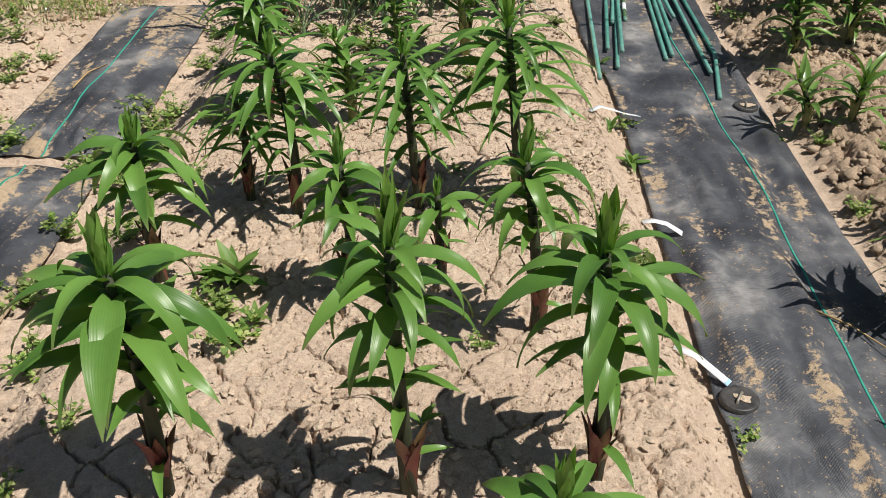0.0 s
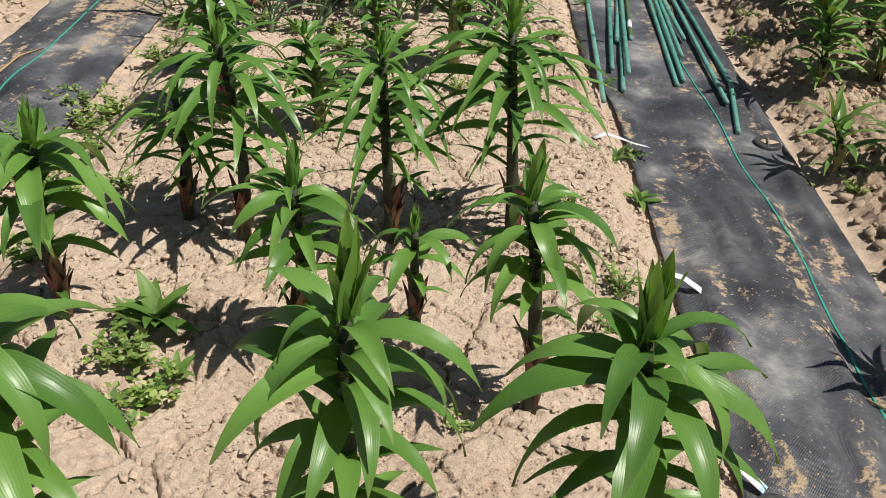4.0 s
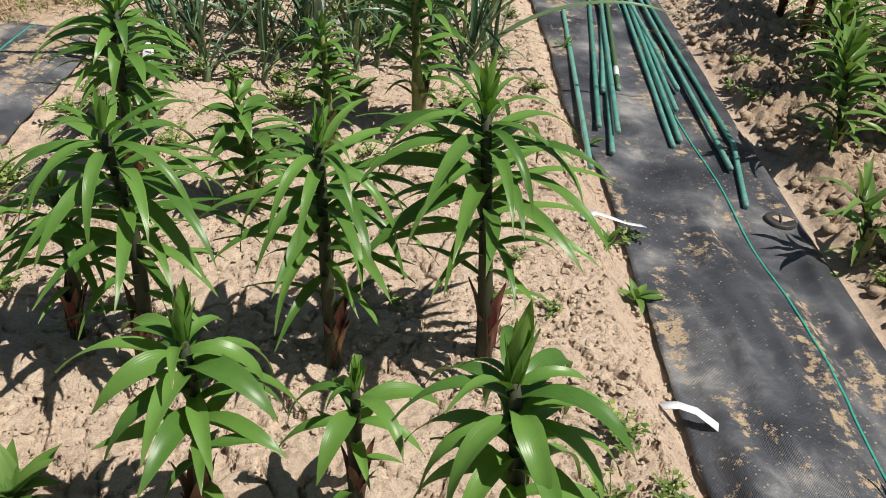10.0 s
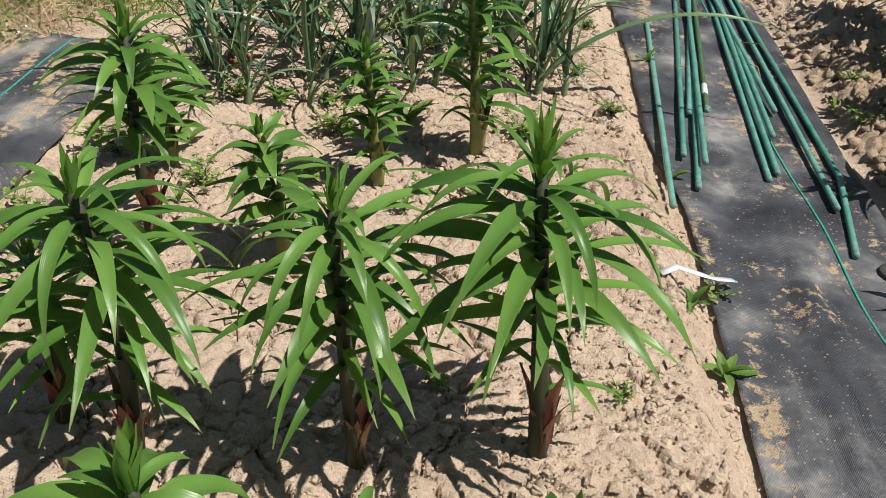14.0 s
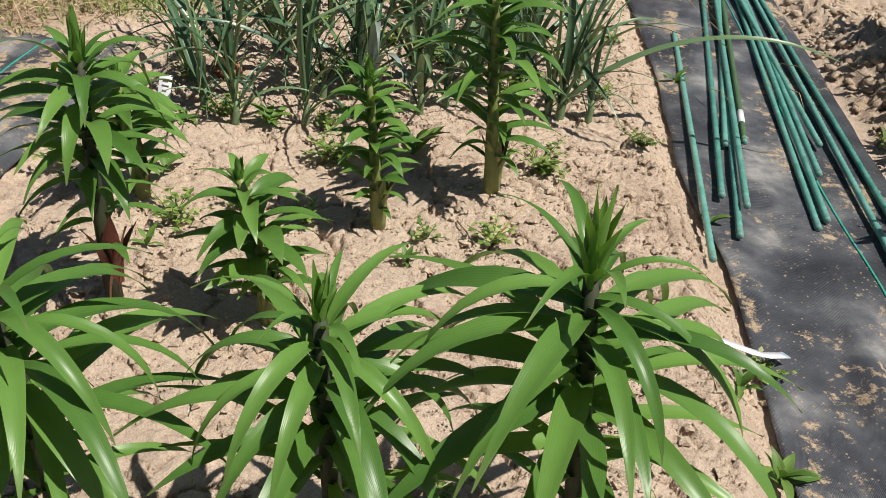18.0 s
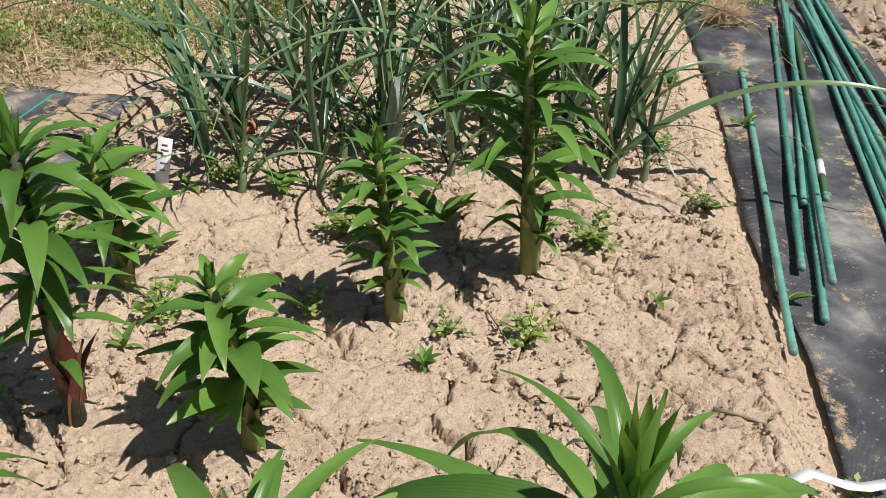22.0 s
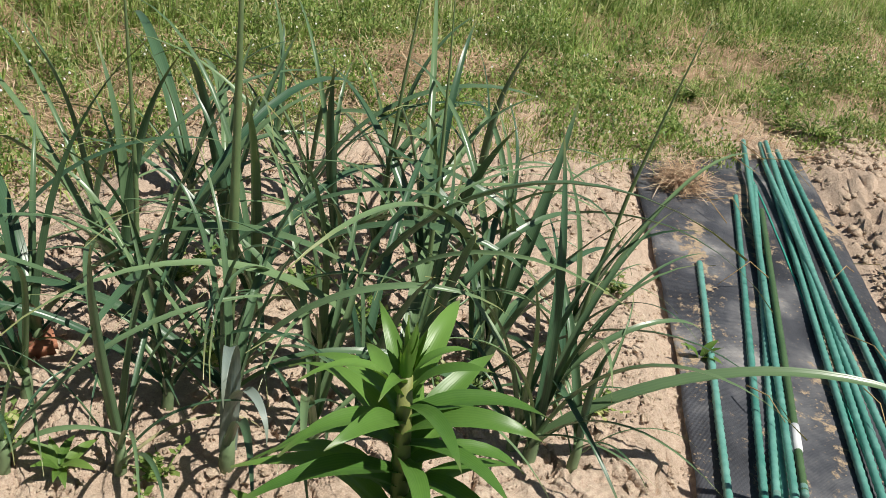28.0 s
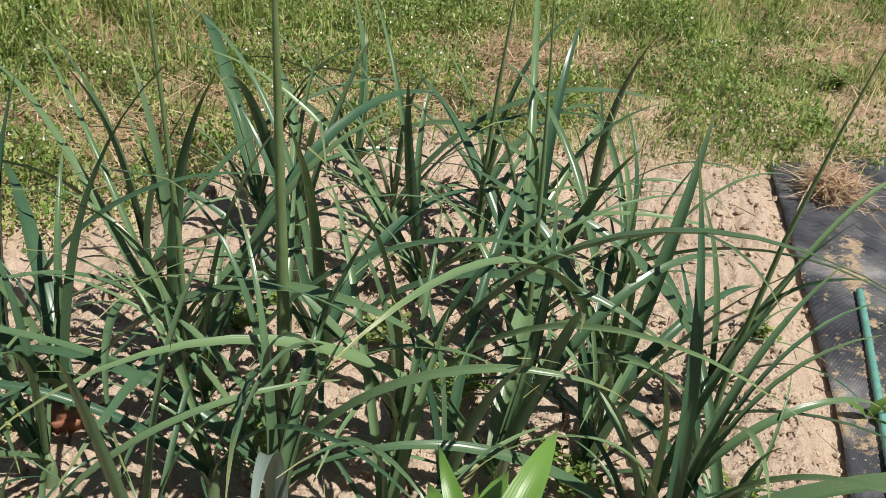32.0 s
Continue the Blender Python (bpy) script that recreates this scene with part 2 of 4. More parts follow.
STAKE_OLIVE = plain_material("olive_coating", (0.06, 0.12, 0.05), (0.09, 0.16, 0.07), 20.0, 0.45, 90.0)
WHITE = plain_material("white_plastic", (0.74, 0.76, 0.80), (0.84, 0.85, 0.86), 30.0, 0.4)
BLUE = plain_material("faded_blue_mark", (0.25, 0.45, 0.65), (0.4, 0.6, 0.75), 60.0, 0.5)
INK = plain_material("grey_ink", (0.16, 0.16, 0.17), (0.3, 0.3, 0.31), 80.0, 0.7)
BLACK = plain_material("black_plastic", (0.022, 0.022, 0.025), (0.075, 0.07, 0.065), 45.0, 0.5, 60.0)
PIN = plain_material("dusty_steel", (0.22, 0.20, 0.17), (0.40, 0.36, 0.30), 70.0, 0.55, 0, 0, 0.5)
GREEN_LINE = plain_material("green_thread", (0.02, 0.24, 0.17), (0.05, 0.36, 0.27), 120.0, 0.6, 300.0, 0.001)
STRAW = plain_material("straw", (0.38, 0.25, 0.11), (0.56, 0.40, 0.20), 30.0, 0.8, by_object=0.3)
TWIG = plain_material("dry_twig", (0.18, 0.13, 0.09), (0.34, 0.27, 0.20), 40.0, 0.85, 120.0)


def tuft_material(name, a, b, c, rough=0.6, through_light=0.25):
    m, n, l, p = material(name)
    rand = n.new("ShaderNodeNewGeometry").outputs["Random Per Island"]
    col = ramp(n, l, rand, [(0.0, a), (0.6, b), (1.0, c)])
    geo = n.new("ShaderNodeNewGeometry").outputs["Position"]
    col = mixed(n, l, 0.75, col, ramp(n, l, tex(n, l, 6.5, 4, 0.65, geo), [(0.34, (0.28,)), (0.52, (0.50,)), (0.68, (0.74,))]), "OVERLAY")
    l.new(col, p.inputs["Base Color"])
    p.inputs["Roughness"].default_value = rough
    t = n.new("ShaderNodeBsdfTranslucent")
    l.new(col, t.inputs["Color"])
    mix = n.new("ShaderNodeMixShader")
    mix.inputs[0].default_value = through_light
    l.new(p.outputs[0], mix.inputs[1])
    l.new(t.outputs[0], mix.inputs[2])
    l.new(mix.outputs[0], n["Material Output"].inputs["Surface"])
    return m


GRASS = tuft_material("grass", (0.16, 0.28, 0.05), (0.34, 0.45, 0.12), (0.64, 0.60, 0.32), 0.5, 0.4)
LOW_WEED = tuft_material("low_weeds", (0.10, 0.205, 0.038), (0.27, 0.38, 0.09), (0.55, 0.56, 0.25), 0.5, 0.4)
DRY = tuft_material("dry_stalks", (0.34, 0.21, 0.12), (0.56, 0.40, 0.26), (0.80, 0.65, 0.45), 0.8, 0.15)
CRUMB = soil_material("soil_crumbs", (0.47, 0.36, 0.265), (0.60, 0.475, 0.36), 0.2)


def fabric_material(name, cover):
    m, n, l, p = material(name)
    geo = n.new("ShaderNodeNewGeometry").outputs["Position"]
    dust = tex(n, l, 3.2, 6, 0.62, geo)
    c = ramp(n, l, dust, [(0.36, (0.026, 0.028, 0.035)), (0.50, (0.064, 0.068, 0.080)), (0.58, (0.14, 0.142, 0.15)), (0.66, (0.32, 0.31, 0.30))])
    stretch = n.new("ShaderNodeMapping")
    stretch.inputs["Scale"].default_value = (1.25, 0.34, 1.0)
    l.new(geo, stretch.inputs["Vector"])
    patch = calc(n, l, "ADD", calc(n, l, "MULTIPLY", tex(n, l, 7.5, 4, 0.55, stretch.outputs[0]), 0.66), calc(n, l, "MULTIPLY", tex(n, l, 34.0, 5, 0.75, geo), 0.52))
    soil = ramp(n, l, tex(n, l, 120.0, 4, 0.7, geo), [(0.3, (0.34, 0.25, 0.16)), (0.7, (0.52, 0.40, 0.27))])
    mask = ramp(n, l, patch, [(cover, (0.0,)), (cover + 0.05, (0.95,))])
    v = n.new("ShaderNodeTexVoronoi")
    v.inputs["Scale"].default_value = 70.0
    l.new(geo, v.inputs["Vector"])
    specks = ramp(n, l, v.outputs["Distance"], [(0.12, (0.8,)), (0.21, (0.0,))])
    grit = ramp(n, l, tex(n, l, 7.0, 4, 0.6, geo), [(0.42, (0.0,)), (0.58, (1.0,))])
    mask = calc(n, l, "MAXIMUM", mask, calc(n, l, "MULTIPLY", specks, grit))
    l.new(mixed(n, l, mask, c, soil), p.inputs["Base Color"])
    l.new(ramp(n, l, mask, [(0.0, (0.52,)), (1.0, (0.95,))]), p.inputs["Roughness"])
    w1, w2 = n.new("ShaderNodeTexWave"), n.new("ShaderNodeTexWave")
    for w, axis in ((w1, "X"), (w2, "Y")):
        w.bands_direction = axis
        w.inputs["Scale"].default_value = 130.0
        l.new(geo, w.inputs["Vector"])
    weave = calc(n, l, "ADD", w1.outputs["Fac"], w2.outputs["Fac"])
    long = n.new("ShaderNodeMapping")
    long.inputs["Scale"].default_value = (11.0, 1.3, 1.0)
    long.inputs["Rotation"].default_value = (0.0, 0.0, 0.12)
    l.new(geo, long.inputs["Vector"])
    crease = calc(n, l, "MULTIPLY", tex(n, l, 1.0, 3, 0.5, long.outputs[0]), 9.0)
    bump(n, l, p, calc(n, l, "ADD", crease, calc(n, l, "ADD", calc(n, l, "MULTIPLY", weave, 0.25), calc(n, l, "MULTIPLY", mask, 1.4))), 0.5, 0.003)
    return m


FABRIC = fabric_material("woven_black_fabric", 0.65)
FABRIC_SOILED = fabric_material("soiled_black_fabric", 0.61)


# ---- ground ----
def grass_line(x):
    return np.interp(x, [-6, -2.2, -1.6, -0.9, -0.3, 0.6, 1.5, 4], [4.4, 4.5, 5.1, 5.75, 5.86, 6.42, 6.9, 7.7])


def edge_shift(y):
    """How far the bed's long edge steps back towards the far end."""
    return -0.048 * smooth(3.72, 4.25, y) - 0.03 * smooth(5.1, 6.0, y)


def form(x, y):
    """Height of the ground without its clods and cracks."""
    x, y = np.asarray(x, float), np.asarray(y, float)
    edge = 0.025 * fbm(y * 3.0, x * 0 + 2.0, 31, 3)
    bed = smooth(-0.005, -0.11, x + edge - edge_shift(y)) * smooth(-1.52, -1.36, x + edge) * smooth(6.0, 5.5, y)
    right = smooth(0.55, 0.72, x + edge)
    left = smooth(-2.12, -2.3, x)
    far = smooth(-0.1, 0.5, y - grass_line(x))
    z = 0.088 * bed + 0.055 * right + 0.04 * left + 0.05 * far * (1 - right)
    z = z + 0.022 * fbm(x * 2.3, y * 2.3, 3, 2) * np.maximum(bed, np.maximum(right, far))
    return z - 0.006


def ground_z(x, y):
    return float(form(np.array([x]), np.array([y]))[0])


def spread(a, b, fine_a, fine_b, step, coarse, growth=1.22):
    mid = list(np.arange(fine_a, fine_b, step))
    low, s, v = [], coarse, fine_a
    while v > a:
        v -= s
        s *= growth
        low.append(v)
    high, s, v = [], coarse, mid[-1]
    while v < b:
        v += s
        s *= growth
        high.append(v)
    return np.array(low[::-1] + mid + high)


gx = spread(-60, 60, -1.50, 0.0, 0.0043, 0.01, 1.035)
gx = np.concatenate([gx[gx < 0.029], np.arange(0.03, 0.53, 0.03), np.arange(0.53, 1.30, 0.0085), spread(1.2, 60, 1.30, 1.32, 0.0085, 0.01, 1.05)[12:]])
gx = gx[np.concatenate([[True], np.diff(gx) > 0.001])]
gx.sort()
gy = spread(-40, 90, 1.65, 4.9, 0.0043, 0.007, 1.045)
GX, GY = np.meshgrid(gx, gy)
near = smooth(-2.6, -2.0, GX) * smooth(2.2, 1.6, GX) * smooth(6.7, 5.9, GY) * smooth(0.6, 1.2, GY)
bedness = smooth(0.0, -0.12, GX - edge_shift(GY)) * smooth(-1.6, -1.3, GX) * smooth(6.3, 5.8, GY)
rightness = smooth(0.52, 0.64, GX)
QX, QY = 0.77 * GX - 0.64 * GY, 0.64 * GX + 0.77 * GY
wx, wy = GX + 0.050 * fbm(GX * 9, GY * 9, 40, 5, 0.55), GY + 0.050 * fbm(GX * 9, GY * 9, 50, 5, 0.55)
crack_where = smooth(-0.34, -0.08, fbm(GX * 2.2, GY * 2.2, 61, 2))
crack = smooth(0.020 + 0.040 * np.clip(fbm(GX * 5, GY * 5, 65, 2) + 0.45, 0, 1), 0.010, cell_edge((0.77 * wx - 0.64 * wy) * 6.2, (0.64 * wx + 0.77 * wy) * 6.2, 70)) * crack_where
crack += 0.35 * smooth(0.065, 0.012, cell_edge((0.45 * wx - 0.89 * wy) * 15.0, (0.89 * wx + 0.45 * wy) * 15.0, 80)) * smooth(-0.12, 0.12, fbm(GX * 3.1, GY * 3.1, 90, 2))
plate = fbm(GX * 6.4, GY * 6.4, 75, 1)
crumb = 0.5 - np.abs(fbm(QX * 46, QY * 46, 140, 2)) * 2
fine_lumps = fbm(QX * 95, QY * 95, 145, 2, 0.6)
lumps = fbm(QX * 36, QY * 36, 100, 3, 0.7)
clumps = np.maximum(0, fbm(QX * 10, QY * 10, 110, 4, 0.6) - 0.03)
pits = smooth(0.30, 0.42, fbm(QX * 30, QY * 30, 120, 3))
loose = smooth(-0.42, -0.12, GX) + smooth(3.5, 3.9, GY) * smooth(-0.05, 0.2, fbm(GX * 2, GY * 2, 130, 2))
loose = 1.0 + 0.35 * np.minimum(1, loose)
H = form(GX, GY) + near * (bedness * (-0.046 * crack + 0.004 * plate * crack_where + loose * (0.0038 * lumps + 0.0036 * fine_lumps + 0.005 * clumps + 0.002 * crumb - 0.010 * pits))
                           + rightness * (0.030 * lumps + 0.055 * clumps + 0.01 * crumb - 0.03 * pits)
                           + (1 - bedness) * (1 - rightness) * smooth(0.1, -0.3, GX) * 0.022 * lumps)
H -= 0.010 * smooth(0.004, 0.035, GX - edge_shift(GY)) * smooth(0.58, 0.53, GX) * smooth(6.5, 6.3, GY)
nx, ny = len(gx), len(gy)
ids = np.arange(nx * ny).reshape(ny, nx)
quads = np.stack([ids[:-1, :-1], ids[:-1, 1:], ids[1:, 1:], ids[1:, :-1]], -1).reshape(-1, 4)
me = bpy.data.meshes.new("ground")
me.vertices.add(nx * ny)
me.vertices.foreach_set("co", np.stack([GX, GY, H], -1).astype(np.float32).ravel())
me.loops.add(quads.size)
me.loops.foreach_set("vertex_index", quads.ravel().astype(np.int32))
me.polygons.add(len(quads))
me.polygons.foreach_set("loop_start", np.arange(0, quads.size, 4, dtype=np.int32))
me.polygons.foreach_set("use_smooth", np.ones(len(quads), bool))
me.update(calc_edges=True)
me.materials.append(SOIL)
ground = tagged(new("ground", me), "dry cracked pale clay soil of the vegetable plot", "ground", kind="structure")


PEGS = [(0.437, 3.60), (0.044, 2.112), (0.425, 2.155)]


def cloth(name, x0, x1, y0, y1, drift, label, line_at, seed, lift=0.004, mat=None, slant=0.0):
    """A strip of woven ground fabric with its green guide thread."""
    nu, nv = 40, int((y1 - y0) / 0.02)
    V, U = np.meshgrid(np.linspace(0, 1, nv + 1), np.linspace(0, 1, nu + 1), indexing="ij")
    Y = y0 + (y1 - y0 + slant * U) * V
    X = x0 + (x1 - x0) * U + drift * (edge_shift(Y) * (1 - U) + 0.035 * U * smooth(4.0, 6.2, Y))
    ragged = 0.012 * fbm(Y * 6, U * 0 + seed, seed, 3)
    X = X + np.where(U < 0.5, ragged, 0.6 * ragged[:, ::-1]) * np.abs(2 * U - 1) ** 6
    Y = Y + 0.03 * fbm(U * 5, V * 0 + seed, seed + 3, 3) * (smooth(0.02, 0, V) + smooth(0.98, 1, V))
    wave = 0.075 * fbm(X * 8.0, Y * 0.8, seed + 1, 3) + 0.022 * fbm(X * 15 + Y * 2.5, Y * 2.0, seed + 8, 2) + 0.012 * fbm(X * 20, Y * 5, seed + 2, 3)
    for px, py in PEGS:
        wave = wave * (1 - np.exp(-((X - px) ** 2 + (Y - py) ** 2) / 0.012)) - 0.004 * np.exp(-((X - px) ** 2 + (Y - py) ** 2) / 0.012)
    wave = wave * (1 - 0.75 * smooth(3.5, 3.9, Y)) * smooth(0, 0.06, V) * smooth(1, 0.94, V) - 0.02 * (1 - smooth(0, 0.05, V) * smooth(1, 0.95, V))
    rim = np.minimum(1, np.minimum(U, 1 - U) * 9)
    Z = lift + np.maximum(0, wave + 0.012) * rim + 0.004 * (1 - rim)
    top = np.stack([X, Y, Z], -1).reshape(-1, 3)
    count = len(top)
    verts = np.concatenate([top, top - np.array([0, 0, 0.0015])])
    g = np.arange(count).reshape(nv + 1, nu + 1)
    faces = np.stack([g[:-1, :-1], g[:-1, 1:], g[1:, 1:], g[1:, :-1]], -1).reshape(-1, 4)
    rim_ids = np.concatenate([g[0, :], g[1:, -1], g[-1, -2::-1], g[-2:0:-1, 0]])
    sides = [(a, b, b + count, a + count) for a, b in zip(np.roll(rim_ids, -1), rim_ids)]
    ob = link_mesh(name, verts.tolist(), faces.tolist() + (faces[:, ::-1] + count).tolist() + sides, mat or FABRIC)
    tagged(ob, label, "ground fabric")
    k = int(round(line_at * nu))
    path = np.stack([X[:, k], Y[:, k], Z[:, k] + 0.0022], -1)
    half = np.array([0.0026, 0, 0])
    lv = np.concatenate([path - half, path + half, path - half - [0, 0, 0.003], path + half - [0, 0, 0.003]])
    q = nv + 1
    lf = [(i, i + q, i + 1 + q, i + 1) for i in range(nv)] + [(i, i + 1, i + 1 + 2 * q, i + 2 * q) for i in range(nv)] + [(i + q, i + 3 * q, i + 1 + 3 * q, i + 1 + q) for i in range(nv)]
    line = link_mesh("guide_line", lv.tolist(), lf, GREEN_LINE, parent=ob)
    line["label"] = "bright green woven guide thread"
    return ob


cloth("weed_fabric", 0.0, 0.498, 0.6, 5.99, 1.0, "dusty black woven weed fabric laid along the path", 0.655, 5, slant=0.30)
cloth("weed_fabric", -2.03, -1.60, 3.22, 4.66, 0.0, "black woven weed fabric half buried in soil", 0.42, 12, 0.004, FABRIC_SOILED)
cloth("weed_fabric", -2.18, -1.62, 0.6, 3.14, 0.0, "black woven weed fabric with soil washed over it", 0.55, 18, 0.006, FABRIC_SOILED)

# ---- leaves shared by the plants ----
def leaf_mesh(name, mat, width, a0, a1, bend=1.0, fold=28.0, n=9, side=0.0, base=0.5, tip=0.6, twist=0.0):
    """A leaf of unit length that rises from the origin and arches out along +x."""
    s = np.linspace(0, 1, n + 1)
    th = np.radians(a0 + (a1 - a0) * s ** bend)
    cx = np.concatenate([[0], np.cumsum((np.sin(th[1:]) + np.sin(th[:-1])) / 2 / n)])
    cz = np.concatenate([[0], np.cumsum((np.cos(th[1:]) + np.cos(th[:-1])) / 2 / n)])
    w = width / 2 * (1 - s ** (2.6 - tip)) ** 1.05 * (base + (1 - base) * smooth(0, 0.36, s)) * 1.1
    w[-1] = width * 0.01
    fo = np.radians(fold * (1 - 0.55 * s))
    verts, along, across = [], [], []
    for k in range(n + 1):
        tw = math.radians(twist) * s[k]
        for v in (-1, -0.55, 0, 0.55, 1):
            wob = 0.05 * width * math.sin(9 * s[k] + 2 * v) * abs(v) * s[k] + 0.05 * width * (v == 0) * (1 - s[k]) * -1
            lat, up = v * w[k] * math.cos(fo[k]), abs(v) * w[k] * math.sin(fo[k]) + wob
            lat, up = lat * math.cos(tw) - up * math.sin(tw), lat * math.sin(tw) + up * math.cos(tw)
            verts.append((cx[k] - math.cos(th[k]) * up, lat + side * s[k] ** 2, cz[k] + math.sin(th[k]) * up))
            along.append(s[k])
            across.append(v)
    faces = [(5 * k + c, 5 * k + c + 1, 5 * k + c + 6, 5 * k + c + 5) for k in range(n) for c in range(4)]
    me = bpy.data.meshes.new(name)
    me.from_pydata(verts, [], faces)
    me.polygons.foreach_set("use_smooth", np.ones(len(faces), bool))
    for key, values in (("along", along), ("across", across)):
        me.attributes.new(key, "FLOAT", "POINT").data.foreach_set("value", values)
    me.materials.append(mat)
    return me


def tier(mat, w, a0, a1, bend, n=10):
    """Four leaves of one storey of a plant, alike but not the same."""
    return [leaf_mesh("leaf", mat, w, a0, a1, bend, 20, n, 0.05, tip=0.55, twist=10), leaf_mesh("leaf", mat, w * 1.08, a0 + 6, a1 - 12, bend * 1.12, 17, n, -0.07, tip=0.5, twist=-14),
            leaf_mesh("leaf", mat, w * 0.92, a0 - 7, a1 + 9, bend * 0.92, 23, n, 0.02, tip=0.6), leaf_mesh("leaf", mat, w, a0 + 3, a1 - 22, bend * 1.25, 20, n, -0.03, tip=0.55, twist=6)]


def leaf_set(mat, young, sheath, w, low, mid, crown, inner, splay=0.0):
    return {
        "spear": [leaf_mesh("leaf", young, max(w * 1.25, 0.25), 7, -5 + splay * 0.4, 1.0, 46, 7, 0.0, 0.8, 0.35), leaf_mesh("leaf", young, max(w * 1.2, 0.23), 9, 1 + splay, 1.2, 42, 7, -0.02, 0.8, 0.4),
                  leaf_mesh("leaf", young, max(w * 1.1, 0.20), 11, 12 + splay * 1.6, 1.8, 34, 8, 0.03, 0.75, 0.5)],
        "low": tier(mat, w, *low, 8), "mid": tier(mat, w, *mid), "crown": tier(mat, w, *crown), "inner": tier(mat, w, *inner, 8),
        "sheath": [leaf_mesh("sheath_leaf", sheath, 0.26, 4, 16, 2.5, 40, 6, 0.03, 0.9, 0.5), leaf_mesh("sheath_leaf", sheath, 0.20, 7, 34, 2.2, 38, 6, -0.04, 0.9, 0.5)],
    }


# each storey: angle from upright where the leaf starts and where it ends, and how late it bends
STYLES = {
    "broad": leaf_set(LILY, LILY_YOUNG, SHEATH, 0.23, (60, 128, 1.0), (56, 158, 0.85), (46, 170, 0.78), (38, 152, 0.85)),
    "long": leaf_set(LILY, LILY_YOUNG, SHEATH, 0.122, (64, 140, 0.95), (60, 156, 0.9), (52, 166, 0.85), (30, 130, 1.1), 12.0),
    "strap": leaf_set(LILY, LILY_YOUNG, SHEATH, 0.122, (66, 134, 0.95), (62, 148, 0.95), (54, 160, 0.9), (32, 126, 1.1), 13.0),
    "full": leaf_set(LILY, LILY_YOUNG, SHEATH, 0.195, (60, 124, 1.0), (58, 148, 0.95), (50, 158, 0.9), (28, 120, 1.2), 6.0),
    "short": leaf_set(LILY, LILY_YOUNG, SHEATH_GREEN, 0.31, (54, 114, 1.2), (54, 130, 1.1), (50, 132, 1.1), (32, 112, 1.2)),
    "slim": leaf_set(LILY, LILY_YOUNG, SHEATH_GREEN, 0.20, (50, 128, 1.2), (56, 134, 1.1), (50, 132, 1.1), (30, 104, 1.2), 6.0),
    "narrow": leaf_set(LILY_FAR, LILY_FAR, SHEATH_GREEN, 0.17, (50, 128, 1.0), (46, 132, 1.0), (34, 120, 1.2), (16, 70, 1.5), 8.0),
}
SIZES = {"broad": [0.50, 0.66, 0.95, 1.04, 0.84, 0.50], "long": [0.60, 0.86, 1.0, 0.94, 0.68, 0.42], "short": [0.62, 0.86, 1.0, 0.98, 0.76, 0.5], "narrow": [0.7, 0.9, 1.0, 1.0, 0.9, 0.7], "strap": [0.56, 0.86, 1.0, 0.96, 0.70, 0.42],
         "slim": [0.56, 0.84, 1.0, 0.98, 0.80, 0.46], "full": [0.56, 0.80, 1.0, 1.0, 0.80, 0.5]}
GATHER = {"broad": 0.46, "long": 0.56, "short": 0.85, "narrow": 0.80, "strap": 0.52, "slim": 0.78, "full": 0.62}


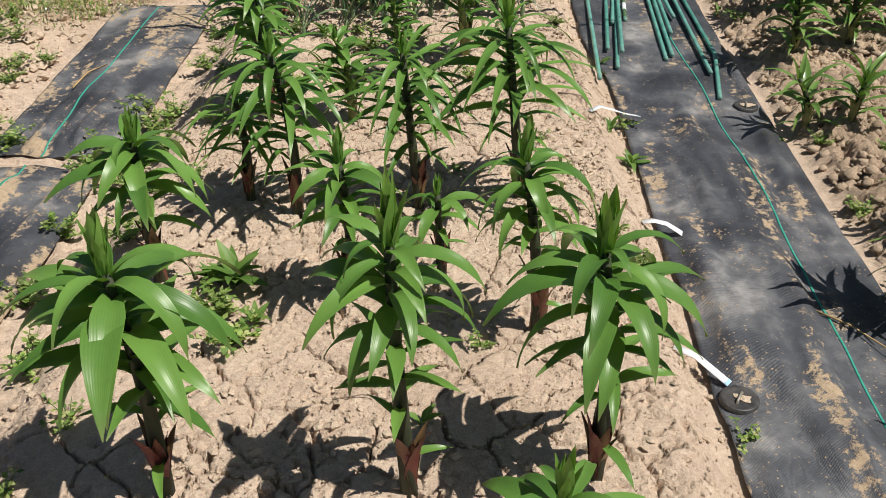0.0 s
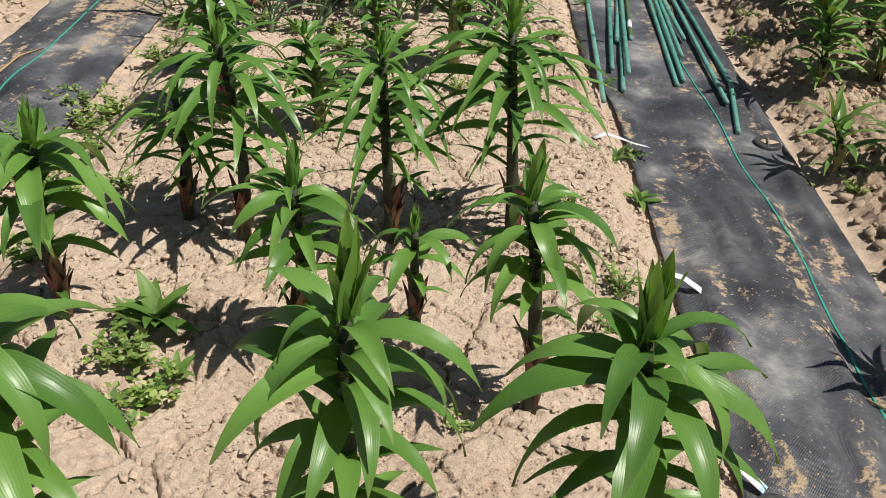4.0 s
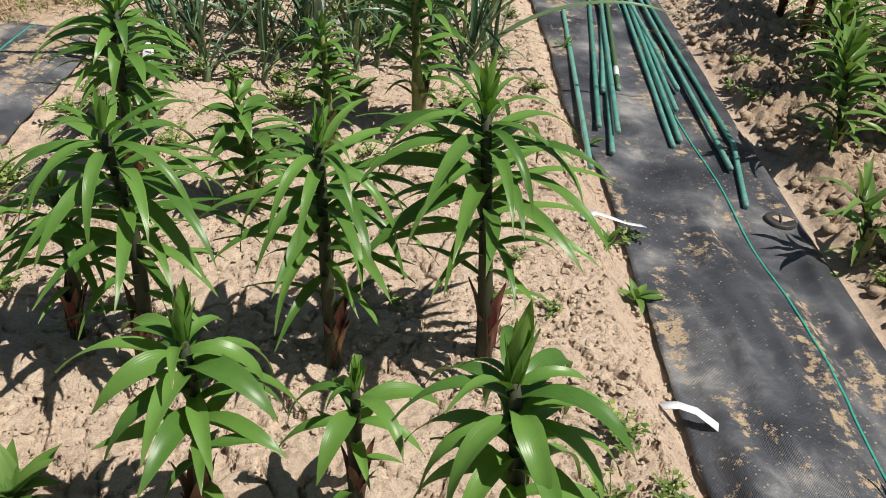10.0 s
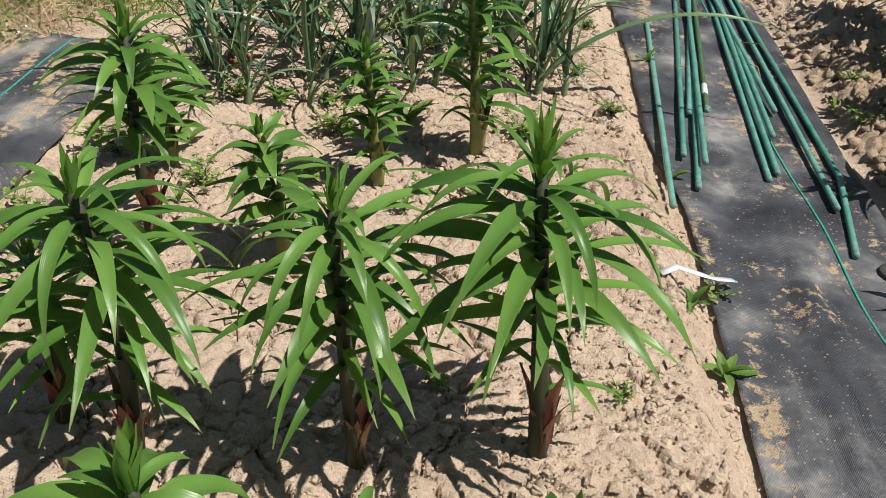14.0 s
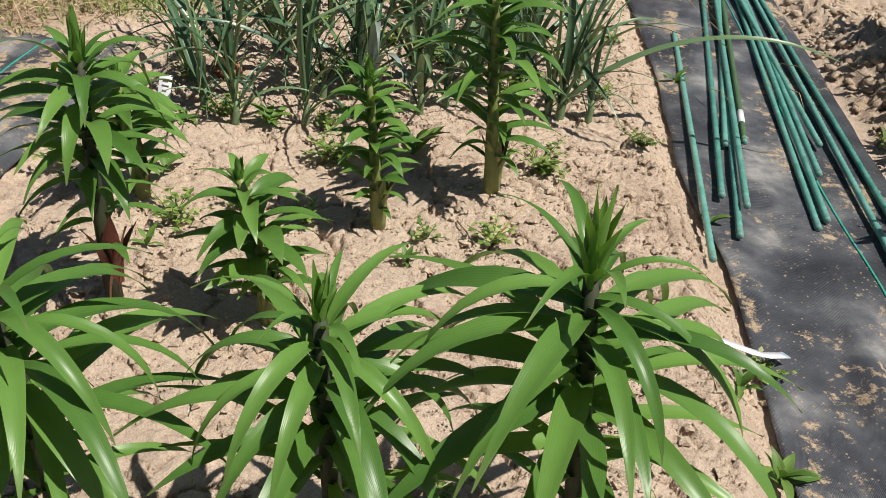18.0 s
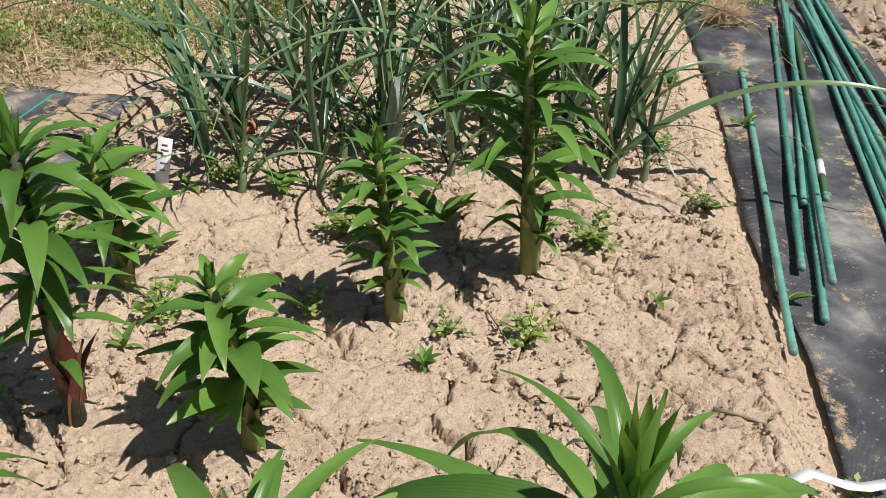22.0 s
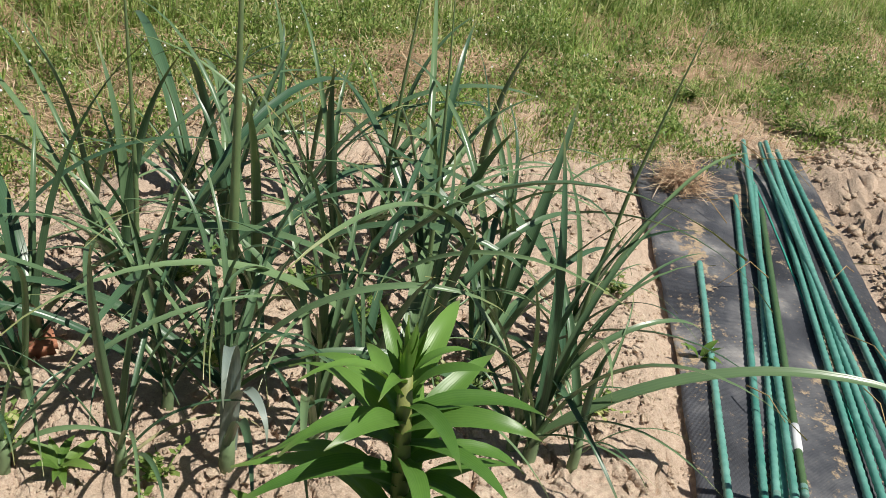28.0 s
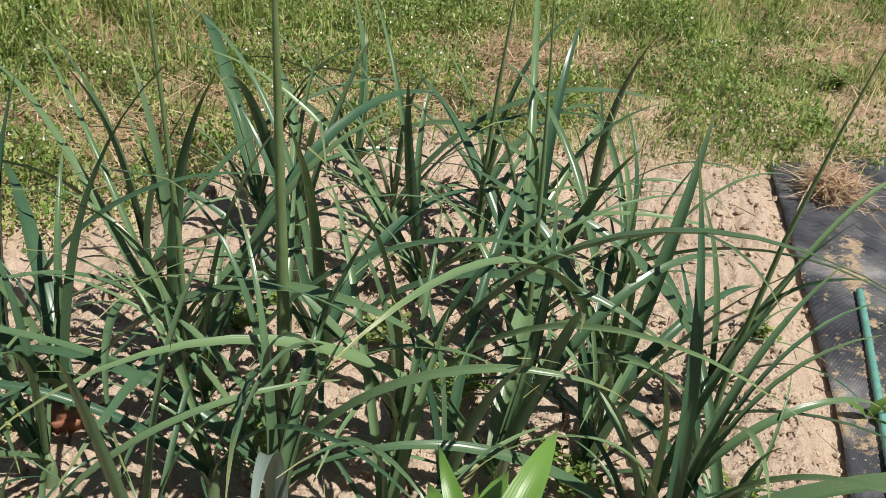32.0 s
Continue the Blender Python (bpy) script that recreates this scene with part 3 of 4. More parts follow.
def lily(x, y, h, lean, n, L, style, label, group, bare=0.14, young=9, top_share=0.80):
    r = random.Random(int(x * 1000) * 31 + int(y * 1000))
    kit = STYLES[style]
    root = thing("lily_plant", x, y, ground_z(x, y) + 0.004, label, "lily plant", group)
    sway = r.uniform(-0.012, 0.012)
    top = h * top_share
    pale = style in ("short", "slim")

    def axis(f):
        return Vector((lean * f * f + sway * math.sin(3.1 * f), sway * math.sin(2.2 * f), top * f))
    thick = 0.008 + 0.008 * h
    part("stem", tube([axis(f / 8) - Vector((0, 0, 0.03 if f == 0 else 0)) for f in range(9)], [thick * (1.25 - 0.6 * f / 8) * (1.25 if pale and f < 3 else 1.0) for f in range(9)], 9), STEM_GREEN if pale else STEM, root, "thick green stem" if pale else "thick dark green stem")
    turn = r.uniform(0, 360)
    for i in range(n):
        u = i / (n - 1)
        f = bare + (1 - bare) * u ** GATHER[style]
        size = float(np.interp(u, [0, 0.2, 0.45, 0.72, 0.9, 1], SIZES[style])) * L * r.uniform(0.84, 1.14)
        kind = "low" if u < 0.32 else ("mid" if u < 0.60 else ("crown" if u < 0.90 else "inner"))
        turn += 137.5 + r.uniform(-16, 16)
        m = Matrix.Translation(axis(f)) @ pose(0, 0, 0, 0, 0, turn) @ pose(0.006, 0, 0, r.uniform(-12, 12), r.uniform(-9, 9), 0) @ Matrix.Diagonal((size, size * r.uniform(0.88, 1.12), size, 1))
        shared("leaf", r.choice(kit[kind]), root, m)
    tall = (h - top) * 0.97
    young += 5 if pale else 0
    for i in range(young):
        size = tall * (1.02 if i < 2 else r.uniform(0.66, 0.98))
        turn += 137.5
        shared("leaf", kit["spear"][min(2, i * 3 // young)], root, Matrix.Translation(axis(1) - Vector((0, 0, 0.010 * (i > 4)))) @ pose(0, 0, 0, 0, 0, turn) @ pose(0.004, 0, 0, r.uniform(-4, 4), r.uniform(-3, 5), 0) @ Matrix.Diagonal((size, size * 1.15, size, 1)))
    for i in range(11 if not pale else 9):
        size = (0.05 + 0.14 * h) * r.uniform(0.7, 1.3)
        shared("sheath_leaf", kit["sheath"][i % 2], root, pose(0, 0, -0.008 + 0.012 * (i // 3), 0, 0, i * 137.5 + r.uniform(-15, 15)) @ pose(thick * 0.75, 0, 0) @ Matrix.Diagonal((size, size * 1.15, size, 1)))
    return root


ROW = "lilies in the bed"
LILIES = [
    (-1.07, 1.785, 0.585, -0.02, 34, 0.235, "broad", "sturdy lily with broad arching glossy green leaves"),
    (-0.635, 1.79, 0.65, -0.02, 34, 0.175, "broad", "tall lily with broad glossy leaves on a bare lower stem"),
    (-0.30, 1.83, 0.60, -0.025, 35, 0.205, "broad", "large lily with broad glossy leaves beside the fabric"),
    (-0.40, 1.43, 0.45, -0.02, 30, 0.15, "broad", "short lily with pale green young leaves"),
    (-1.25, 2.43, 0.455, 0.0, 32, 0.205, "broad", "lily with wide drooping leaves and a pointed top"),
    (-0.795, 2.37, 0.435, -0.01, 30, 0.155, "broad", "young lily with broad bright green leaves"),
    (-0.587, 2.455, 0.28, -0.01, 14, 0.135, "broad", "small young lily with few upright leaves"),
    (-0.374, 2.26, 0.515, -0.045, 34, 0.165, "broad", "lily with broad leaves and a dark red stem base"),
    (-1.11, 2.82, 0.33, -0.01, 30, 0.20, "long", "lily overgrown by its neighbour with dark lower leaves"),
    (-0.972, 2.75, 0.505, -0.035, 48, 0.245, "long", "lily with long strap leaves hanging in arches"),
    (-0.652, 2.80, 0.50, -0.035, 50, 0.225, "long", "lily with long narrow leaves and an upright tuft"),
    (-0.38, 2.855, 0.595, -0.05, 54, 0.265, "strap", "tall lily with very long arching strap leaves"),
    (-1.142, 3.335, 0.515, -0.01, 48, 0.168, "full", "lily with light green crown and dark red stem base"),
    (-1.215, 3.675, 0.29, -0.03, 30, 0.145, "short", "low lily beside the taller one by the fabric"),
    (-0.882, 3.335, 0.305, -0.04, 40, 0.128, "short", "compact lily with short stiff glossy leaves"),
    (-0.743, 3.697, 0.36, -0.032, 46, 0.105, "short", "compact lily with short leaves and a pale tuft"),
    (-0.521, 3.868, 0.52, -0.042, 54, 0.178, "slim", "slender lily evenly ringed with short pointed leaves"),
]
for a in LILIES:
    lily(*a, ROW, top_share={"broad": 0.80, "strap": 0.815, "full": 0.83}.get(a[6], 0.865), bare=0.12 if a[6] in ("slim", "short") else 0.26 if a[6] in ("full", "long", "strap") else 0.30 if a[1] < 1.79 and a[0] > -0.7 and a[2] > 0.6 else 0.16)

FAR_ROW = "lilies in the neighbouring bed"
for x, y, h, lean, n, L in [(0.585, 3.43, 0.19, -0.05, 20, 0.13), (0.715, 3.40, 0.17, 0.02, 24, 0.13), (0.70, 3.98, 0.34, -0.05, 54, 0.15), (0.95, 4.10, 0.38, -0.05, 60, 0.165),
                            (1.22, 4.26, 0.36, -0.04, 56, 0.17), (0.585, 2.42, 0.38, -0.05, 44, 0.17),
                            (0.82, 2.75, 0.26, -0.03, 32, 0.14), (1.08, 4.55, 0.38, -0.02, 54, 0.17), (0.86, 4.46, 0.36, -0.03, 50, 0.16), (1.45, 4.5, 0.38, -0.03, 50, 0.17), (1.33, 3.92, 0.33, -0.03, 46, 0.16),
                            (1.28, 4.85, 0.37, 0.0, 50, 0.17), (0.66, 1.95, 0.32, -0.05, 36, 0.15), (1.55, 4.1, 0.34, 0.0, 44, 0.16), (1.5, 5.1, 0.37, 0.0, 44, 0.16)]:
    lily(x, y, h * 1.12, lean, int(n * 0.85), L * 1.22, "narrow", "narrow-leaved lily growing in loose cloddy soil", FAR_ROW, bare=0.08, young=7, top_share=0.84)

for x, y, h, n, L in [(0.97, 4.84, 0.48, 50, 0.25), (0.99, 5.10, 0.58, 56, 0.27), (0.98, 5.36, 0.52, 54, 0.26), (1.2, 5.2, 0.56, 46, 0.26)]:
    lily(x, y, h, -0.03, n, L, "strap", "large leafy lily shading the cloddy soil", FAR_ROW, bare=0.08, young=8)

# ---- leeks ----
LEEK_UP = [leaf_mesh("leaf", LEEK, 0.045, 3, 40, 2.0, 40, 12, 0.06, 0.95, 0.7), leaf_mesh("leaf", LEEK, 0.035, 6, 78, 2.4, 38, 14, -0.12, 0.95, 0.7), leaf_mesh("leaf", LEEK, 0.051, 5, 34, 1.8, 42, 12, 0.10, 0.95, 0.75),
           leaf_mesh("leaf", LEEK, 0.029, 8, 100, 2.4, 44, 14, 0.02, 0.95, 0.7)]
LEEK_ARCH = [leaf_mesh("leaf", LEEK, 0.035, 9, 132, 1.7, 34, 16, 0.14, 0.95, 0.7, 20), leaf_mesh("leaf", LEEK, 0.043, 14, 112, 1.5, 32, 16, -0.18, 0.95, 0.65, -25), leaf_mesh("leaf", LEEK, 0.027, 15, 122, 1.9, 32, 16, 0.22, 0.95, 0.7),
             leaf_mesh("leaf", LEEK, 0.040, 22, 108, 1.2, 30, 16, -0.12, 0.95, 0.65, 30), leaf_mesh("leaf", LEEK, 0.029, 26, 128, 1.4, 32, 16, 0.16, 0.95, 0.7, -15), leaf_mesh("leaf", LEEK, 0.022, 16, 106, 2.0, 36, 16, -0.24, 0.95, 0.7),
             leaf_mesh("leaf", LEEK, 0.019, 12, 118, 2.2, 36, 16, 0.14, 0.95, 0.7)]
LEEK_DRY = [leaf_mesh("leaf", DRY_LEEK, 0.030, 20, 150, 1.0, 40, 14, 0.1, 0.9, 0.7)]


def leek(x, y, h, n, spread_at, label="leek plant with long arching blue-green strap leaves"):
    r = random.Random(int(x * 1000) * 17 + int(y * 1000) * 7)
    h *= 0.92
    root = thing("leek_plant", x, y, ground_z(x, y), label, "leek plant", "leeks in the bed")
    thick = 0.007 + 0.008 * h
    part("shank", tube([(0, 0, -0.03), (0, 0, 0.01), (0.002, 0.001, 0.03), (0.003, 0.0, 0.06)], [thick * 0.95, thick * 0.95, thick * 0.85, thick * 0.4], 9), SHANK, root, "pale green shank")
    plane = r.uniform(0, 180) if spread_at is None else spread_at
    for i in range(n):
        u = i / max(1, n - 1)
        turn = plane + (180 if i % 2 else 0) + r.uniform(-55, 55)
        up = u > 0.74
        size = h * r.uniform(0.74, 1.2) * (0.86 if up else 1.2) * (0.55 if i < 4 else 1)
        m = pose(0, 0, 0.012 + 0.06 * u, 0, 0, turn) @ pose(0.004, 0, 0, r.uniform(-14, 14), r.uniform(2, 26) * (1 - 0.7 * up), 0)
        kit = LEEK_DRY if i == 0 and r.random() < 0.4 else (LEEK_UP if up else LEEK_ARCH)
        shared("leaf", r.choice(kit), root, m @ Matrix.Diagonal((size, size * r.uniform(0.85, 1.3), size, 1)))
    return root


for x, y, h, n in [(-0.981, 4.11, 0.50, 8), (-1.232, 4.125, 0.48, 8), (-1.138, 4.065, 0.42, 7), (-0.88, 4.28, 0.55, 9), (-0.72, 4.24, 0.50, 8), (-0.395, 4.352, 0.50, 8), (-1.19, 4.23, 0.50, 8), (-0.97, 4.27, 0.5, 8), (-0.66, 4.31, 0.5, 8), (-0.47, 4.46, 0.5, 8), (-1.32, 4.29, 0.46, 8), (-0.29, 4.335, 0.42, 6),
                   (-1.24, 4.36, 0.6, 10), (-1.05, 4.42, 0.62, 10), (-0.76, 4.46, 0.66, 11), (-0.60, 4.40, 0.6, 10), (-1.40, 4.45, 0.5, 9), (-1.16, 4.55, 0.62, 10), (-0.92, 4.58, 0.66, 11), (-0.46, 4.62, 0.62, 10), (-0.30, 4.70, 0.52, 9),
                   (-0.61, 4.80, 0.66, 11), (-1.30, 4.72, 0.56, 9), (-1.05, 4.80, 0.62, 10), (-0.82, 4.84, 0.64, 10), (-0.66, 5.02, 0.6, 9), (-1.2, 5.0, 0.56, 9), (-0.94, 5.08, 0.6, 9), (-0.45, 4.98, 0.5, 8), (-0.78, 5.26, 0.55, 8), (-1.08, 5.28, 0.5, 8), (-0.54, 5.24, 0.5, 8)]:
    leek(x, y, h, n + 1, None)

for x, y, h, lean in [(-0.90, 4.35, 0.86, 0.0), (-0.60, 4.62, 0.72, -0.03), (-0.32, 4.5, 0.76, 0.08), (-1.12, 4.5, 0.80, -0.02), (-0.74, 4.9, 0.74, 0.04)]:
    root = thing("leek_plant", x, y, ground_z(x, y), "leek gone to seed with a tall upright flower stalk", "leek plant", "leeks in the bed")
    part("stalk", tube([(lean * f * f, 0.01 * math.sin(5 * f), h * f - 0.02) for f in (0, 0.15, 0.35, 0.6, 0.8, 0.94, 1)], [k * (1.0 if h > 0.82 else 0.55) for k in (0.010, 0.0095, 0.0085, 0.0060, 0.0036, 0.002, 0.0008)], 9), SCAPE, root, "smooth round green stalk")
    for k in range(4):
        shared("leaf", LEEK_ARCH[k % 4], root, pose(0, 0, 0.02, 0, 0, 90 * k + x * 500) @ Matrix.Diagonal((h * 0.6, h * 0.6, h * 0.6, 1)))
# one long leaf bending over the stakes, one folded bluish leaf at the bed's front
far_leaf = leaf_mesh("leaf", LEEK, 0.040, 34, 116, 0.9, 34, 20, -0.05, 0.95, 0.9, 15)
root = thing("leek_plant", -0.365, 4.33, ground_z(-0.365, 4.33), "leek plant with one long leaf reaching over the fabric", "leek plant", "leeks in the bed")
part("shank", tube([(0, 0, -0.03), (0, 0, 0.01), (0.002, 0.001, 0.05), (0.003, 0.0, 0.10)], [0.013, 0.0125, 0.011, 0.006], 9), SHANK, root, "pale green shank")
for turn, size, me in [(6, 0.82, far_leaf), (-22, 0.55, LEEK_ARCH[1]), (150, 0.5, LEEK_ARCH[3]), (60, 0.5, LEEK_UP[1]), (100, 0.56, LEEK_UP[0]), (200, 0.45, LEEK_ARCH[0]), (-50, 0.42, LEEK_ARCH[4]), (20, 0.48, LEEK_UP[3])]:
    shared("leaf", me, root, pose(0, 0, 0.03, 0, 0, turn) @ Matrix.Diagonal((size, size, size, 1)))
folded = leaf_mesh("leaf", FOLDED, 0.078, 2, 205, 3.4, 26, 24, 0.02, 0.95, 0.4)
creased = leaf_mesh("leaf", FOLDED, 0.085, 6, 198, 2.6, 24, 24, -0.04, 0.95, 0.4)
root = thing("leek_plant", -0.835, 4.165, ground_z(-0.835, 4.165), "leek with pale bluish leaves folded over", "leek plant", "leeks in the bed")
part("shank", tube([(0, 0, -0.03), (0, 0, 0.02), (0.002, 0.001, 0.07)], [0.013, 0.0125, 0.009], 9), SHANK, root, "pale green shank")
for turn, size, me in [(280, 0.38, folded), (312, 0.30, creased), (20, 0.40, LEEK_UP[2]), (80, 0.5, LEEK_ARCH[0]), (-60, 0.45, LEEK_ARCH[3]), (140, 0.5, LEEK_UP[1])]:
    shared("leaf", me, root, pose(0, 0, 0.03, 0, 0, turn) @ Matrix.Diagonal((size, size, size, 1)))

# ---- garden stakes ----
def stake_mesh(length, radius, mat, points=None):
    """A coated garden stake along +x with rows of small knobs."""
    pts, radii = [], []
    steps = int(length / 0.011)
    for k in range(steps + 1):
        pts.append((length * k / steps, 0, 0))
        radii.append(radius * (1.0 + (0.19 if k % 2 else -0.03)))
    return tube(pts, radii, 9), mat


def stake(a, b, za, zb, label, mat=None, radius=0.0076, bent=None):
    """From the near end a to the far end b, both on the ground fabric."""
    A, B = Vector((*a, za)), Vector((*b, zb))
    mid = Vector((*bent, za)) if bent else A
    root = thing("garden_stake", A.x, A.y, A.z, label, "garden stake", "stakes lying on the fabric")

    def laid(name, p, q, r, m, lab):
        d = q - p
        bm, _ = stake_mesh(d.length, r, m) if name == "shaft" else (tube([(0, 0, 0), (0.004, 0, 0), (0.030, 0, 0), (0.034, 0, 0)], [r * 0.75, r, r, r * 0.8], 10), m)
        ob = part(name, bm, m, root, lab)
        ob.matrix_basis = Matrix.Translation(p - A) @ d.to_track_quat("X", "Z").to_matrix().to_4x4()
        return ob
    m = mat or STAKE
    if bent:
        laid("shaft", A, mid, radius, m, "")
        laid("shaft", mid, B, radius, m, "")
    else:
        laid("shaft", A, B, radius, m, "")
    d = ((mid - A) if bent else (B - A)).normalized()
    laid("cap", A - d * 0.004, A + d * 0.03, radius * 1.14, STAKE_CAP, "worn pale plastic cap")
    return root


GREEN = "green plastic-coated garden stake lying among others"
STAKES = [
    ((-0.039, 3.795), (0.06, 5.31), 0.034, 0.020), ((0.03, 4.10), (0.23, 5.80), 0.030, 0.022), ((0.076, 4.04), (0.33, 6.30), 0.042, 0.034),
    ((0.045, 3.93), (0.32, 6.07), 0.022, 0.020), ((0.09, 4.41), (0.31, 5.92), 0.024, 0.022), ((0.24, 4.01), (0.40, 6.34), 0.022, 0.022),
    ((0.27, 4.05), (0.41, 6.31), 0.024, 0.040), ((0.31, 4.29), (0.41, 6.18), 0.026, 0.034), ((0.354, 4.468), (0.36, 6.08), 0.030, 0.048), ((0.375, 3.87), (0.445, 6.27), 0.028, 0.030),
]
for a, b, za, zb in STAKES:
    stake(a, b, za, zb, GREEN)
stake((0.36, 3.655), (0.46, 6.18), 0.022, 0.032, "green plastic-coated garden stake with a kinked end", bent=(0.435, 4.06))
olive = stake((0.15, 4.45), (0.30, 5.74), 0.020, 0.020, "olive green garden stake with a white sticker", STAKE_OLIVE)
sticker = part("sticker", tube([(0.13, 0, 0), (0.21, 0, 0)], [0.0098, 0.0098], 12), WHITE, olive, "worn white paper sticker")
sticker.matrix_basis = (Vector((0.30, 5.74, 0.02)) - Vector((0.15, 4.45, 0.02))).to_track_quat("X", "Z").to_matrix().to_4x4()


# ---- fabric pegs ----
def peg(x, y, turn, dirt):
    root = thing("fabric_peg", x, y, 0.016, "round black fabric peg with a steel pin", "fabric peg", "pegs holding the fabric", turn)
    bm = bmesh.new()
    prof = [(0.0, 0.002), (0.016, 0.003), (0.030, 0.0035), (0.038, 0.006), (0.041, 0.004), (0.042, -0.006)]
    rings = [[bm.verts.new((rr * math.cos(2 * math.pi * s / 28), rr * math.sin(2 * math.pi * s / 28), z)) for s in range(28)] for rr, z in prof[1:]]
    c = bm.verts.new((0, 0, prof[0][1]))
    for s in range(28):
        bm.faces.new((c, rings[0][s], rings[0][(s + 1) % 28]))
        for a, b in zip(rings, rings[1:]):
            bm.faces.new((a[s], b[s], b[(s + 1) % 28], a[(s + 1) % 28]))
    part("disc", bm, BLACK, root, "scuffed black plastic disc")
    part("pin", tube([(-0.018, 0, -0.012), (-0.018, 0, 0.006), (-0.012, 0, 0.0095), (0.012, 0, 0.0095), (0.018, 0, 0.006), (0.018, 0, -0.012)], [0.0032] * 6, 7), PIN, root, "dusty bent steel pin")
    bm = bmesh.new()
    rr = random.Random(int(x * 999))
    ring = [bm.verts.new((dirt * 0.014 * math.cos(k * 0.7) * rr.uniform(0.6, 1.3) + 0.004, dirt * 0.020 * math.sin(k * 0.7) * rr.uniform(0.6, 1.3) - 0.006, 0.0045)) for k in range(9)]
    c = bm.verts.new((0.004, -0.006, 0.009))
    for k in range(9):
        bm.faces.new((c, ring[k], ring[(k + 1) % 9]))
    part("soil_crumb", bm, CRUMB, root, "dry soil caught under the pin")


for x, y, turn, dirt in [(0.437, 3.60, 80, 1.3), (0.044, 2.112, 60, 1.0), (0.425, 2.155, 85, 0.8)]:
    peg(x, y, turn, dirt)


# ---- plant labels ----
def bent_label(points, width, label):
    """A white strip that follows the points, lying on edge of the bed."""
    pts = [Vector(p) for p in points]
    bm = bmesh.new()
    rows = []
    for k, p in enumerate(pts):
        d = (pts[min(k + 1, len(pts) - 1)] - pts[max(k - 1, 0)]).normalized()
        s = d.cross(Vector((0, 0, 1))).normalized() * width / 2
        rows.append([bm.verts.new(p + v) for v in (s, -s, -s - Vector((0, 0, 0.0012)), s - Vector((0, 0, 0.0012)))])
    for a, b in zip(rows, rows[1:]):
        for i in range(4):
            bm.faces.new((a[i], b[i], b[(i + 1) % 4], a[(i + 1) % 4]))
    bm.faces.new(rows[0])
    bm.faces.new(rows[-1][::-1])
    bm.normal_update()
    base = pts[0]
    root = thing("plant_label", base.x, base.y, base.z, label, "plant label", "labels beside the fabric")
    ob = part("strip", bm, WHITE, root)
    ob.matrix_basis = Matrix.Translation(-base)
    d = (pts[-1] - pts[-2]).normalized()
    s = d.cross(Vector((0, 0, 1))).normalized() * width / 2
    bm = bmesh.new()
    e = pts[-1] - base + Vector((0, 0, 0.0006))
    bm.faces.new([bm.verts.new(v) for v in (e + s, e - s, e - s - d * 0.008, e + s - d * 0.008)])
    part("mark", bm, BLUE, root, "faded blue printed end")


bent_label([(-0.052, 2.785, 0.045), (-0.02, 2.787, 0.047), (0.012, 2.778, 0.043), (0.04, 2.765, 0.030), (0.062, 2.752, 0.020)], 0.021, "white plastic plant label bent over the bed edge")
bent_label([(-0.125, 3.405, 0.085), (-0.09, 3.425, 0.092), (-0.04, 3.425, 0.078), (0.0, 3.45, 0.055), (0.055, 3.50, 0.024)], 0.020, "white plastic plant label lying under a weed")
bent_label([(-0.075, 2.235, 0.060), (-0.03, 2.215, 0.050), (0.0, 2.19, 0.035), (0.035, 2.16, 0.018)], 0.021, "white plastic plant label beside a fabric peg")

tag = thing("name_tag", -1.315, 4.06, ground_z(-1.315, 4.06), "white plant tag standing upright in the soil", "plant tag")
tag.matrix_basis = pose(-1.315, 4.06, ground_z(-1.315, 4.06), -14, 7, 4)
bm = bmesh.new()
bmesh.ops.create_cube(bm, size=1.0, matrix=Matrix.Translation((0, 0, 0.035)) @ Matrix.Diagonal((0.030, 0.002, 0.13, 1)))
bmesh.ops.bevel(bm, geom=bm.edges[:], offset=0.0006, segments=1, affect="EDGES")
part("plate", bm, WHITE, tag)
for i, (z, w) in enumerate([(0.085, 0.012), (0.074, 0.016), (0.062, 0.010), (0.046, 0.014), (0.03, 0.012)]):
    bm = bmesh.new()
    bmesh.ops.create_cube(bm, size=1.0, matrix=Matrix.Translation((0.001 * (i % 2), -0.0016, z)) @ Matrix.Diagonal((w, 0.0006, 0.0035, 1)))
    part("ink_bar", bm, INK, tag, "faded grey handwriting bar")


# ---- weeds ----
WEED_LEAF = [leaf_mesh("leaf", WEED, 0.34, 40, 95, 1.0, 18, 6, 0.05, 0.25, 0.5), leaf_mesh("leaf", WEED, 0.30, 55, 110, 1.0, 15, 6, -0.08, 0.25, 0.5), leaf_mesh("leaf", WEED, 0.40, 25, 70, 1.0, 20, 6, 0.04, 0.25, 0.5)]


def rosette(x, y, size, n, label="green weed rosette with toothed leaves"):
    r = random.Random(int(x * 1000) * 13 + int(y * 1000))
    root = thing("weed", x, y, ground_z(x, y), label, "weed", "weeds in the bed")
    for i in range(n):
        s = size * r.uniform(0.6, 1.1)
        shared("leaf", r.choice(WEED_LEAF), root, pose(0, 0, 0, 0, 0, i * 137.5 + r.uniform(-20, 20)) @ pose(0.002, 0, r.uniform(0, 0.3) * size, r.uniform(-10, 10), r.uniform(-15, 12), 0) @ Matrix.Diagonal((s, s, s, 1)))


